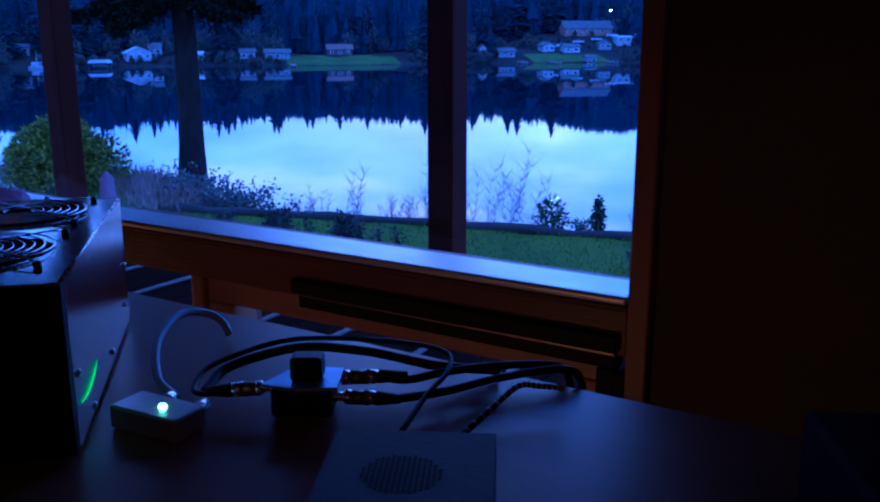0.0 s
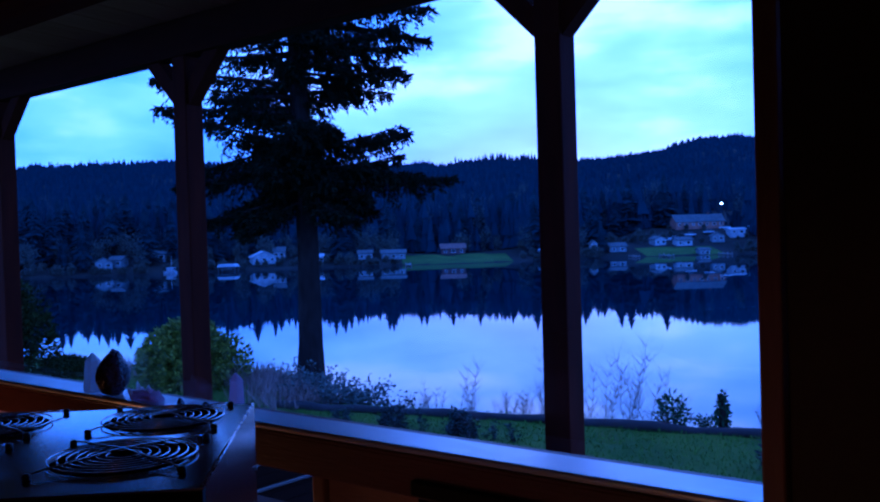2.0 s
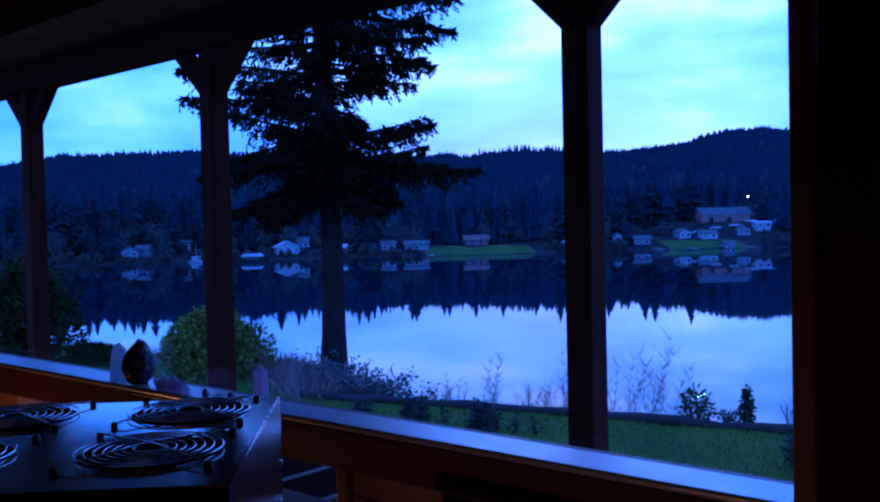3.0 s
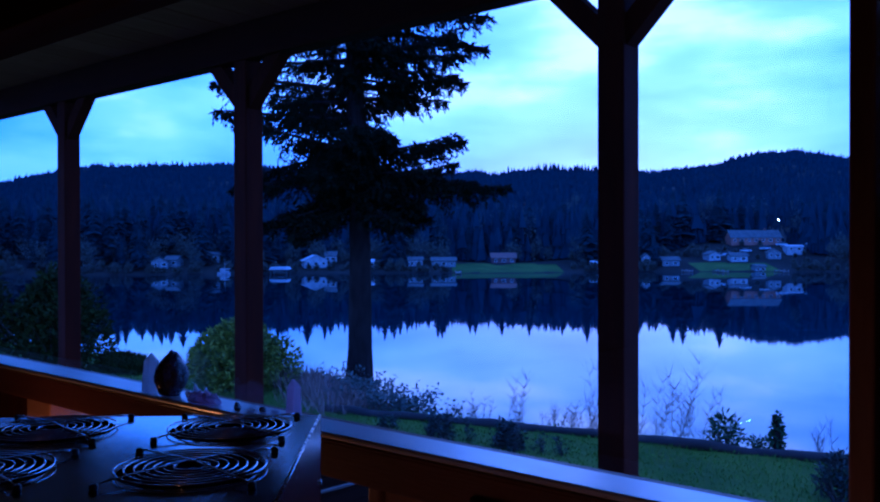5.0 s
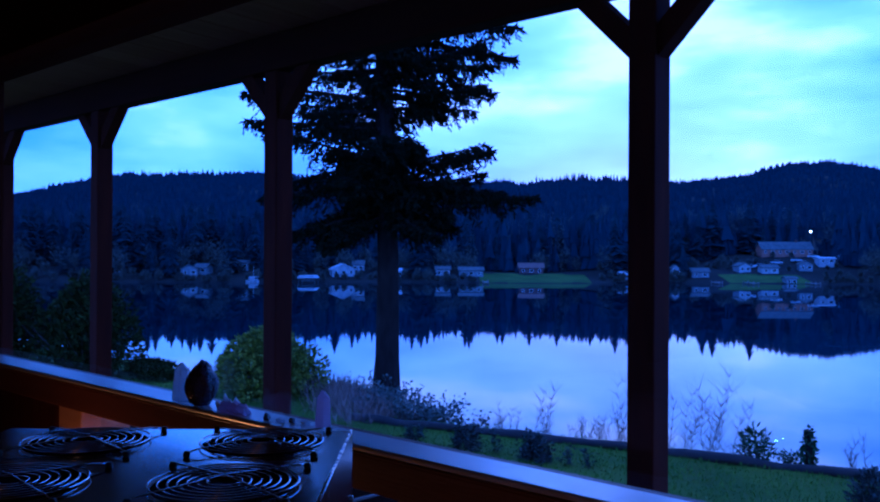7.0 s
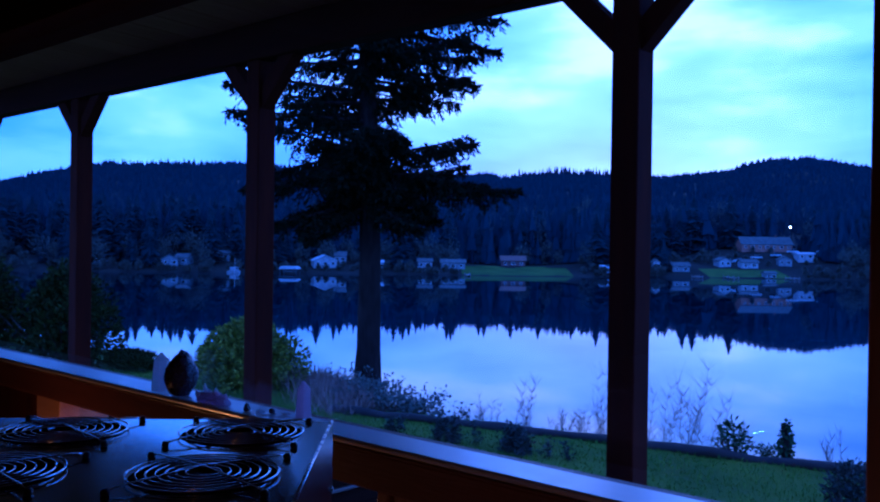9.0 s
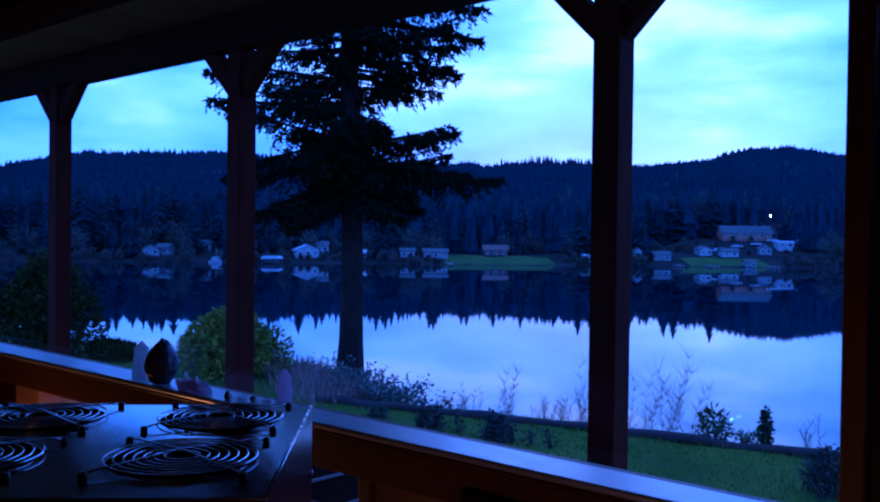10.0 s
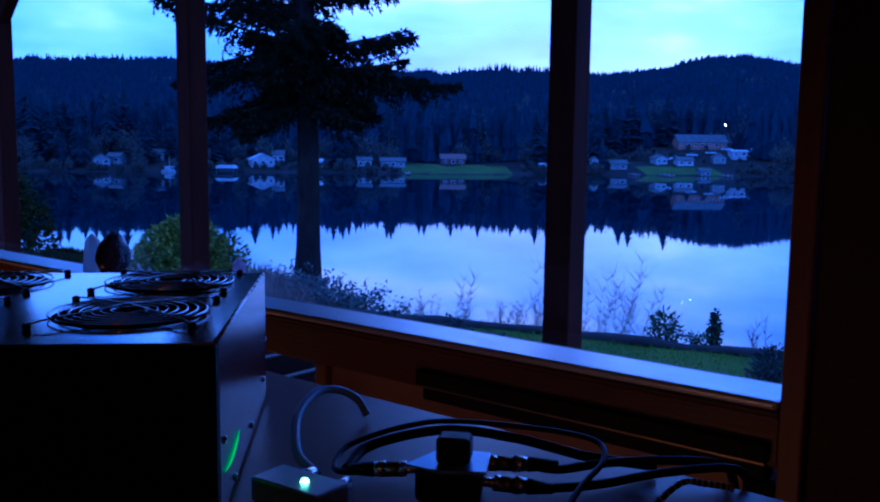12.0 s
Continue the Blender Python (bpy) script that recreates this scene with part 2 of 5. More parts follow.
M_IVY = island("ivy_leaf", (0.02, 0.042, 0.014), (0.055, 0.095, 0.03))
M_ROSEBUSH = island("rose_leaf", (0.02, 0.028, 0.02), (0.05, 0.055, 0.04))
M_LOG = surface("weathered_log", (0.016, 0.012, 0.010), (0.05, 0.038, 0.031), 0.85, 3, 40, 0.6, stretch=(0.6, 4, 4))
M_FARGROUND = surface("forest_floor", (0.012, 0.013, 0.011), (0.034, 0.033, 0.028), 0.9, 0.05, 0.6, 0.3, spec=0.1)
M_FARLAWN = surface("far_lawn", (0.035, 0.060, 0.014), (0.10, 0.15, 0.03), 0.9, 0.12, 0.9, 0.3, spec=0.1)
# aerial haze over the far hills is put into this bluish tree colour
M_CONIFER = island("hazed_conifer", (0.020, 0.028, 0.040), (0.036, 0.046, 0.062), 0.95, 0.03)
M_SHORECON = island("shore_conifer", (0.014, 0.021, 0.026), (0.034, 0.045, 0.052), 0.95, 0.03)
M_ALDER = island("far_alder", (0.045, 0.050, 0.040), (0.14, 0.14, 0.115), 0.9, 0.1)


def water_mat():
    m, n, l, b = base_mat("lake_water")
    b.inputs["Base Color"].default_value = (0.004, 0.010, 0.020, 1)
    # tint set by hand so the reflection turns bluer than the sky it mirrors
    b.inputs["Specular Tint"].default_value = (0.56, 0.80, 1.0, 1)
    b.inputs["Roughness"].default_value = 0.02
    b.inputs["IOR"].default_value = 1.33
    co, mp, no, bp = n.new("ShaderNodeTexCoord"), n.new("ShaderNodeMapping"), n.new("ShaderNodeTexNoise"), n.new("ShaderNodeBump")
    mp.inputs["Scale"].default_value = (0.5, 0.5, 0.5)
    l.new(co.outputs["Object"], mp.inputs["Vector"])
    l.new(mp.outputs["Vector"], no.inputs["Vector"])
    no.inputs["Scale"].default_value, no.inputs["Detail"].default_value = 1.0, 3.0
    bp.inputs["Strength"].default_value, bp.inputs["Distance"].default_value = 0.05, 0.02
    l.new(no.outputs["Fac"], bp.inputs["Height"])
    l.new(bp.outputs["Normal"], b.inputs["Normal"])
    return m


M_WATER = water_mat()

# ---------------------------------------------------------------- building helpers
def mesh_of(name, verts, faces, mat, smooth=False):
    me = bpy.data.meshes.new(name)
    me.from_pydata(verts, [], faces)
    me.materials.append(mat)
    if smooth:
        for p in me.polygons:
            p.use_smooth = True
    me.update()
    return me


def part(name, bm, mat, parent=None, label="", smooth=False):
    me = bpy.data.meshes.new(name)
    bm.normal_update()
    bm.to_mesh(me)
    bm.free()
    me.materials.append(mat)
    if smooth:
        for p in me.polygons:
            p.use_smooth = True
    ob = new(name, me)
    if parent is not None:
        ob.parent = parent
    if label:
        tagged(ob, label)
    return ob


def holder(name, m, label, category, group="", kind=""):
    ob = new(name)
    ob.empty_display_size = 0.05
    ob.matrix_basis = m
    return tagged(ob, label, category, group, kind)


def add_box(bm, lo, hi, bevel=0.0, m=None):
    g = bmesh.ops.create_cube(bm, size=1.0)
    vs = g["verts"]
    s = [hi[i] - lo[i] for i in range(3)]
    c = [(hi[i] + lo[i]) / 2 for i in range(3)]
    for v in vs:
        v.co = Vector((v.co.x * s[0] + c[0], v.co.y * s[1] + c[1], v.co.z * s[2] + c[2]))
    if bevel:
        es = list({e for v in vs for e in v.link_edges})
        r = bmesh.ops.bevel(bm, geom=es, offset=bevel, segments=2, affect="EDGES", profile=0.5)
        vs = list({v for f in r["faces"] for v in f.verts} | {v for v in vs if v.is_valid})
    if m is not None:
        bmesh.ops.transform(bm, matrix=m, verts=vs)
    return vs


def box(name, lo, hi, mat, parent=None, bevel=0.0, label="", m=None):
    bm = bmesh.new()
    add_box(bm, lo, hi, bevel, m)
    return part(name, bm, mat, parent, label)


def add_tube(bm, pts, radii, sides=8, cap=True):
    """A tapered tube along a row of points."""
    pts = [Vector(p) for p in pts]
    if not hasattr(radii, "__len__"):
        radii = [radii] * len(pts)
    rings, ref = [], None
    for i, p in enumerate(pts):
        d = (pts[min(i + 1, len(pts) - 1)] - pts[max(i - 1, 0)])
        d = d.normalized() if d.length > 1e-9 else Vector((0, 0, 1))
        if ref is None:
            ref = Vector((1, 0, 0)) if abs(d.x) < 0.8 else Vector((0, 1, 0))
        u = (ref - d * ref.dot(d)).normalized()
        w = d.cross(u)
        ref = u
        rings.append([bm.verts.new(p + (u * math.cos(a) + w * math.sin(a)) * radii[i])
                      for a in (2 * math.pi * k / sides for k in range(sides))])
    for a, b in zip(rings, rings[1:]):
        for k in range(sides):
            bm.faces.new((a[k], a[(k + 1) % sides], b[(k + 1) % sides], b[k]))
    if cap:
        bm.faces.new(rings[0][::-1])
        bm.faces.new(rings[-1])


def add_cyl(bm, p, q, r, sides=14, r2=None):
    add_tube(bm, [p, q], [r, r if r2 is None else r2], sides)


def curve_pts(ctrl, n=10):
    """Catmull-Rom through the control points."""
    c = [Vector(p) for p in ctrl]
    c = [c[0] * 2 - c[1]] + c + [c[-1] * 2 - c[-2]]
    out = []
    for i in range(1, len(c) - 2):
        for k in range(n):
            t = k / n
            a, b, d, e = c[i - 1], c[i], c[i + 1], c[i + 2]
            out.append(0.5 * ((2 * b) + (d - a) * t + (2 * a - 5 * b + 4 * d - e) * t * t + (3 * b - a - 3 * d + e) * t ** 3))
    out.append(c[-2])
    return out


def leaf_cloud(points, dirs, length, width, rng, jitter=0.5):
    """Bent leaves as pairs of triangles, at the points, along the dirs."""
    n = len(points)
    d = dirs + rng.normal(0, jitter, (n, 3))
    d /= np.linalg.norm(d, axis=1)[:, None] + 1e-9
    s = np.cross(d, rng.normal(0, 1, (n, 3)))
    s /= np.linalg.norm(s, axis=1)[:, None] + 1e-9
    nrm = np.cross(d, s)
    ln = length * rng.uniform(0.6, 1.3, n)[:, None]
    wd = width * rng.uniform(0.6, 1.3, n)[:, None]
    a = points
    b = points + d * ln * 0.5 + s * wd * 0.5 + nrm * wd * 0.15
    c = points + d * ln
    e = points + d * ln * 0.5 - s * wd * 0.5 + nrm * wd * 0.15
    verts = np.stack([a, b, c, e], 1).reshape(-1, 3)
    idx = np.arange(n) * 4
    faces = np.concatenate([np.stack([idx, idx + 1, idx + 2], 1), np.stack([idx, idx + 2, idx + 3], 1)])
    return verts, faces


def leaf_part(name, points, dirs, length, width, mat, parent, seed, jitter=0.5, label=""):
    v, f = leaf_cloud(np.array(points, float), np.array(dirs, float), length, width, np.random.default_rng(seed), jitter)
    ob = new(name, mesh_of(name, v.tolist(), f.tolist(), mat))
    if parent is not None:
        ob.parent = parent
    if label:
        tagged(ob, label)
    return ob

# ---------------------------------------------------------------- ground, lake and far shore
EYE_Z, WATER_Z, RIDGE = 1.17, -8.8, 2400.0
FWD, RGT = Vector((-0.682, 0.731, 0)), Vector((0.731, 0.682, 0))
SKYLINE_X = (-900, -520, -460, -400, -345, -205, -60, 80, 135, 190, 240, 310, 355, 395, 450, 560, 900)
SKYLINE_H = (46, 54, 63, 74, 84, 85, 76, 75, 79, 80, 77, 86, 98, 101.5, 93, 82, 70)


def smooth(t):
    t = max(0.0, min(1.0, t))
    return t * t * (3 - 2 * t)


def shore(a):
    return 308 + 7 * math.sin(a * 0.021 + 1.0) + 9 * math.sin(a * 0.008) - 14 * math.exp(-((a - 30) / 28) ** 2)


def bank_edge(x):
    return 12.55 + 0.275 * (x + 3.8) if x > -11 else 10.6 + 0.02 * (x + 11) + 1.3 * smooth((-x - 11.5) / 2.5)


def height(x, y):
    a, b = x * RGT.x + y * RGT.y, x * FWD.x + y * FWD.y
    if b > 150:
        s = shore(a)
        if b < s:
            return WATER_Z - 1.2 * smooth((s - b) / 8) - 0.1
        up = min(b - s, 26) * (0.17 - 0.07 * math.exp(-((a - 30) / 24) ** 4)) + max(0.0, min(b - s - 26, 60)) * 0.02
        up += 4.6 * math.exp(-((a - 131) / 27) ** 4) * smooth((b - s - 28) / 16)
        H = EYE_Z + (float(np.interp(a * 950 / b, SKYLINE_X, SKYLINE_H)) - EYE_Z) * RIDGE / 950 - 9
        t = max(0.0, min(1.0, (b - s - 45) / (RIDGE - s - 45)))
        z = WATER_Z + 0.05 + up + (H - WATER_Z - 6) * t ** 1.22
        z += 12 * t * noise.noise((a * 0.006, b * 0.006, 0.3))
        return z if b < RIDGE + 20 else z - (b - RIDGE - 20) * 0.12
    e = bank_edge(x)
    lawn = -1.6 + 0.03 * noise.noise((x * 0.8, y * 0.8, 0)) + 0.05 * noise.noise((x * 0.2, y * 0.2, 2))
    if y < 3.2:
        return lawn
    if y < e:
        return lawn - 0.12 * smooth((-x - 14) / 10)
    return max(lawn - 0.05 - 0.30 * (y - e) - 0.03 * (y - e) ** 2, WATER_Z - 1.4)


def axis(lo, hi, fine_lo, fine_hi, step, grow=1.16):
    xs = list(np.arange(fine_lo, fine_hi, step))
    s, p = step, fine_hi
    while p < hi:
        xs.append(p); s = min(s * grow, 34.0); p += s
    s, p = step, fine_lo - step
    while p > lo:
        xs.insert(0, p); s = min(s * grow, 34.0); p -= s
    return xs


A_AX, B_AX = axis(-1750, 1750, -12, 20, 0.7), axis(-120, 2700, -2, 22, 0.7)
B_AX = sorted([b for b in B_AX if not 284 < b < 352] + list(np.arange(285.0, 352.0, 2.2)))
A_AX = sorted([a for a in A_AX if not -232 < a < 220 or -30 < a < 40] + list(np.arange(-230.0, -31.0, 7.0)) + list(np.arange(41.0, 219.0, 7.0)))
gv, gf = [], []
for b in B_AX:
    for a in A_AX:
        x, y = a * RGT.x + b * FWD.x, a * RGT.y + b * FWD.y
        gv.append((x, y, height(x, y)))
W = len(A_AX)
for j in range(len(B_AX) - 1):
    for i in range(W - 1):
        gf.append((j * W + i, j * W + i + 1, (j + 1) * W + i + 1, (j + 1) * W + i))
ground_me = mesh_of("ground", gv, gf, M_LAWN, True)
ground_me.materials.append(M_FARGROUND)
ground_me.materials.append(M_FARLAWN)
for p in ground_me.polygons:
    ga, gb = p.center.x * RGT.x + p.center.y * RGT.y, p.center.x * FWD.x + p.center.y * FWD.y
    green = (10 < ga < 50 and 1.5 < gb - shore(ga) < 25 + 3 * math.sin(ga * 0.4)) or (100 < ga < 126 and 1.5 < gb - shore(ga) < 14 + 4 * math.sin(ga * 0.9))
    if (gb > 150 and not green) or (gb < 150 and p.center.y > bank_edge(p.center.x) + 0.3):
        p.material_index = 1
    elif gb > 150:
        p.material_index = 2
ground = tagged(new("ground", ground_me), "green lawn falling to a wooded lake bank", "ground", kind="structure")

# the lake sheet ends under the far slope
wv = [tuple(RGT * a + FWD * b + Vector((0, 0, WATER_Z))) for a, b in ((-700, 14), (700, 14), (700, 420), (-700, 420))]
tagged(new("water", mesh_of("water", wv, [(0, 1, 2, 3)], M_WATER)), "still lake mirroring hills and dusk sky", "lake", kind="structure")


def conifers(name, spots, tiers, sides, mat, label, seed):
    """Conifers of jagged whorls, joined: spots are x, y, z, height, girth."""
    rng = np.random.default_rng(seed)
    V, F = [], []
    for x, y, z, h, g in spots:
        lean = rng.normal(0, 0.01, 2)
        for k in range(tiers):
            f0 = k / tiers
            zt, zb = z + h * min(1.0, f0 * 0.92 + 1.5 / tiers + 0.06), z + h * (0.06 + f0 * 0.92)
            r = g * (1 - f0) ** 0.85 * rng.uniform(0.75, 1.2) + 0.15
            o = len(V)
            V.append((x + lean[0] * h * f0, y + lean[1] * h * f0, min(zt, z + h)))
            a0 = rng.uniform(0, 6.28)
            for s in range(sides):
                rr = r * (rng.uniform(0.85, 1.25) if s % 2 else rng.uniform(0.4, 0.7))
                a = a0 + 6.2832 * s / sides
                V.append((x + rr * math.cos(a), y + rr * math.sin(a), zb - (0.02 * h if s % 2 else -0.01 * h)))
            F += [(o, o + 1 + s, o + 1 + (s + 1) % sides) for s in range(sides)]
    return tagged(new(name, mesh_of(name, V, F, mat)), label, "forest", kind="stuff")


def far_point(a, b):
    x, y = RGT.x * a + FWD.x * b, RGT.y * a + FWD.y * b
    return x, y, height(x, y)


rng = np.random.default_rng(5)


def clearing(a, b):
    """Open ground on the far shore: the lawn spit, the house row and the second green."""
    s = shore(a)
    if b < s + 6:
        return True
    if 8 < a < 52 and b < s + 42:
        return True
    if 85 < a < 150 and b < s + 60:
        return True
    return b < s + 30 and rng.uniform() < 0.6


def at_bearing(col, b):
    """Lateral place for a bearing (in thousandths) at the depth b."""
    return col / 1607.0 * b


near_spots, far_spots, alder_spots = [], [], []
# bearings, depths and half widths kept open in front of the houses
OPEN_PLOTS = ((-470, 16, 24), (-444, 18, 20), (-374, 24, 20), (-196, 14, 30), (-166, 18, 16), (-96, 12, 12), (-16, 16, 22), (34, 18, 32), (140, 36, 34), (438, 14, 24),
              (514, 24, 18), (560, 22, 24), (588, 50, 60), (625, 27, 20), (660, 36, 26), (702, 40, 26))


def plot(a, b):
    col = a / b * 1607
    return any(abs(col - c) < w and b < shore(a) + up for c, up, w in OPEN_PLOTS)




def lamp_gap(a, b):
    """The opening in the woods in which the street lamp stands."""
    return abs(a / b - 0.395) < 0.016 and b < 548


while len(far_spots) < 17000:
    b = 345 + (RIDGE - 360) * rng.uniform() ** 1.7
    a = rng.uniform(-0.66, 0.60) * b
    if clearing(a, b):
        continue
    x, y, z = far_point(a, b)
    h = rng.uniform(2.0, 4.0) if lamp_gap(a, b) else rng.uniform(10, 21)
    far_spots.append((x, y, z - 0.5, h, h * rng.uniform(0.14, 0.22)))
while len(near_spots) < 620:
    a = rng.uniform(-215, 205)
    b = shore(a) + 8 + rng.uniform(0, 75)
    if clearing(a, b) or lamp_gap(a, b) or plot(a, b):
        continue
    x, y, z = far_point(a, b)
    h = rng.uniform(9, 17) if rng.uniform() < 0.70 else rng.uniform(18, 25)
    near_spots.append((x, y, z - 0.3, h, h * (rng.uniform(0.25, 0.34) if h > 17 else rng.uniform(0.16, 0.24))))
for k in range(800):
    a = rng.uniform(-210, 200)
    b = shore(a) + 1.5 + 58 * rng.uniform() ** 1.6
    if lamp_gap(a, b) or 8 < a < 52 and b < shore(a) + 36 or 92 < a < 130 and b < shore(a) + 24:
        continue
    x, y, z = far_point(a, b)
    alder_spots.append((x, y, z, rng.uniform(0.7, 1.6) if plot(a, b) else rng.uniform(1.2, 3.5) if 85 < a < 150 or b < shore(a) + 9 else rng.uniform(1.2, 11)))
ridge_spots = []
while len(ridge_spots) < 11000:
    b = rng.uniform(RIDGE - 560, RIDGE + 40)
    a = rng.uniform(-0.66, 0.60) * b
    x, y, z = far_point(a, b)
    h = rng.uniform(7, 15)
    ridge_spots.append((x, y, z - 1.5, h, h * rng.uniform(0.3, 0.5)))
for k in range(420):
    b = 350 + 420 * rng.uniform() ** 1.5
    a = rng.uniform(-0.6, 0.55) * b
    if clearing(a, b) or lamp_gap(a, b):
        continue
    x, y, z = far_point(a, b)
    alder_spots.append((x, y, z + 5, rng.uniform(7, 15)))
# taller firs standing over the middle of the ridge
for k in range(70):
    b = rng.uniform(RIDGE - 60, RIDGE + 10)
    a = at_bearing(rng.normal(255, 45), b)
    x, y, z = far_point(a, b)
    h = rng.uniform(16, 31)
    ridge_spots.append((x, y, z - 1.5, h, h * rng.uniform(0.16, 0.26)))
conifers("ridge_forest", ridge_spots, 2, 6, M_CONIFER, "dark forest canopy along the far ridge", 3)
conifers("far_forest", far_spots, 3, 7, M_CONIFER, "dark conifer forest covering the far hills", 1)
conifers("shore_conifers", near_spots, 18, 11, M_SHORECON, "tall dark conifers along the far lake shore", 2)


def alders(name, spots, seed):
    rng = np.random.default_rng(seed)
    P, D = [], []
    for x, y, z, h in spots:
        n = 190
        v = rng.normal(0, 1, (n, 3))
        v /= np.linalg.norm(v, axis=1)[:, None]
        rad = rng.uniform(0.35, 1.0, n)[:, None] * np.array([[h * 0.3, h * 0.3, h * 0.48]]) * (1 + 0.25 * np.sin(v[:, :1] * 5 + x))
        P.append(v * rad + np.array([[x, y, z + h * 0.52]]))
        D.append(v * 0.7 + np.array([[0, 0, 0.9]]))
    leaf_part(name, np.concatenate(P), np.concatenate(D), 1.1, 0.30, M_ALDER, None, seed, 0.6)
    tagged(bpy.data.objects[name], "greyish bare and leafing trees by the far shore", "trees", kind="stuff")


alders("shore_alders", alder_spots, 4)

# ---------------------------------------------------------------- porch
deck = holder("deck", pose(0, 0, 0), "dark wooden porch deck with pale battens", "deck", kind="structure")
DECK_X = [-12.0 + 0.142 * k for k in range(108)]
board_me = None
for x in DECK_X:
    if board_me is None:
        bm = bmesh.new()
        add_box(bm, (-0.068, 0, -0.035), (0.068, 2.38, 0), 0.004)
        ob = part("board", bm, M_DECK, deck)
        board_me = ob.data
    else:
        ob = new("board", board_me)
        ob.parent = deck
    ob.location = (x, 1.40, 0)
batten_me = None
for k in range(24):
    if batten_me is None:
        bm = bmesh.new()
        add_box(bm, (-0.011, 0, 0), (0.011, 2.0, 0.012), 0.003)
        ob = part("batten", bm, M_BATTEN, deck)
        batten_me = ob.data
    else:
        ob = new("batten", batten_me)
        ob.parent = deck
    ob.location = (-1.40 - 0.385 * (k - 4), 1.62, 0.001)
box("deck_joists", (-12.1, 1.42, -0.30), (3.4, 3.74, -0.04), M_BEAM, deck)
box("skirt", (-12.1, 3.70, -1.75), (3.4, 3.76, -0.04), M_BEAM, deck)

POST_X, POST_Y, POST_W = (0.5, -2.195, -4.965, -7.485, -9.62), 3.70, 0.136
BEAM_Z = 2.368


def porch_post(x):
    h = holder("porch_post", pose(x, POST_Y, 0), "dark red-brown stained square timber porch post", "post", "porch posts")
    w = POST_W / 2
    box("shaft", (-w, -w, 0.0), (w, w, BEAM_Z - 0.002), M_POST, h, 0.008)
    for s in (-1, 1):
        bm = bmesh.new()
        pts = [(s * (w - 0.004), 2.045), (s * (w + 0.32), BEAM_Z - 0.003), (s * (w + 0.175), BEAM_Z - 0.003), (s * (w - 0.004), 2.19)]
        a = [bm.verts.new((px, -0.045, pz)) for px, pz in pts]
        b = [bm.verts.new((px, 0.045, pz)) for px, pz in pts]
        bm.faces.new(a); bm.faces.new(b[::-1])
        for i in range(4):
            bm.faces.new((a[i], b[i], b[(i + 1) % 4], a[(i + 1) % 4]))
        bmesh.ops.recalc_face_normals(bm, faces=bm.faces)
        part("knee_brace", bm, M_POST, h)
    return h


for x in POST_X:
    porch_post(x)
tagged(box("porch_beam", (-12.4, POST_Y - 0.07, BEAM_Z), (3.6, POST_Y + 0.07, BEAM_Z + 0.24), M_BEAM, None, 0.01), "long dark timber beam carrying the porch roof", "beam", kind="structure")
soffit = holder("porch_roof", pose(0, 0, 0), "porch roof lined with brown boards", "roof", kind="structure")
slope = math.atan2(-0.13, 2.6)
board_me = None
for k in range(52):
    if board_me is None:
        bm = bmesh.new()
        add_box(bm, (-0.147, 0, 0), (0.147, 2.95, 0.02), 0.006)
        ob = part("soffit_board", bm, M_SOFFIT, soffit)
        board_me = ob.data
    else:
        ob = new("soffit_board", board_me)
        ob.parent = soffit
    ob.matrix_basis = pose(-12.2 + 0.302 * k, 1.38, BEAM_Z + 0.36, math.degrees(slope), 0, 0)
box("roof_deck", (-12.4, 0, 0.022), (3.6, 3.0, 0.09), M_BEAM, soffit, 0, "", pose(0, 1.38, BEAM_Z + 0.36, math.degrees(slope), 0, 0))

# ---------------------------------------------------------------- room shell and window wall
Y_IN, Y_OUT, GLASS_Y = 1.205, 1.36, 1.275
FLOOR_Z, CEIL_Z = 0.138, 2.5
SILL_Z, HEAD_Z = 0.843, 1.765
WIN_L, WIN_R = -3.345, -0.405
X0, X1, Y0 = -4.6, 1.7, -2.8


def structure(name, lo, hi, mat, label, cat, bevel=0.0):
    return tagged(box(name, lo, hi, mat, None, bevel), label, cat, kind="structure")


structure("floor", (X0, Y0, FLOOR_Z - 0.1), (X1, Y_OUT, FLOOR_Z), M_FLOOR, "brown wooden room floor", "floor")
structure("foundation", (X0 - 0.1, Y0 - 0.1, -1.9), (X1 + 0.1, Y_OUT - 0.01, FLOOR_Z - 0.102), M_BEAM, "dark boarded house base", "foundation")
structure("ceiling", (X0, Y0, CEIL_Z), (X1, Y_OUT, CEIL_Z + 0.1), M_CEIL, "plain plaster room ceiling", "ceiling")
structure("wall_south", (X0, Y0 - 0.12, FLOOR_Z), (X1, Y0, CEIL_Z), M_WALL, "dark wall behind the desk", "wall")
structure("wall_west", (X0 - 0.12, Y0, FLOOR_Z), (X0, Y_OUT, CEIL_Z), M_WALL, "dark end wall of the room", "wall")
structure("wall_east", (X1, Y0, FLOOR_Z), (X1 + 0.12, Y_OUT, CEIL_Z), M_WALL, "dark end wall of the room", "wall")
structure("wall_north_east", (WIN_R + 0.03, Y_IN, FLOOR_Z), (X1, Y_OUT, CEIL_Z), M_WALL, "dark wall beside the window", "wall")
structure("wall_north_west", (X0, Y_IN, FLOOR_Z), (WIN_L - 0.10, Y_OUT, CEIL_Z), M_WALL, "dark wall beside the window", "wall")
structure("wall_north_head", (WIN_L - 0.10, Y_IN, HEAD_Z + 0.06), (WIN_R + 0.03, Y_OUT, CEIL_Z), M_WALL, "dark wall over the window", "wall")
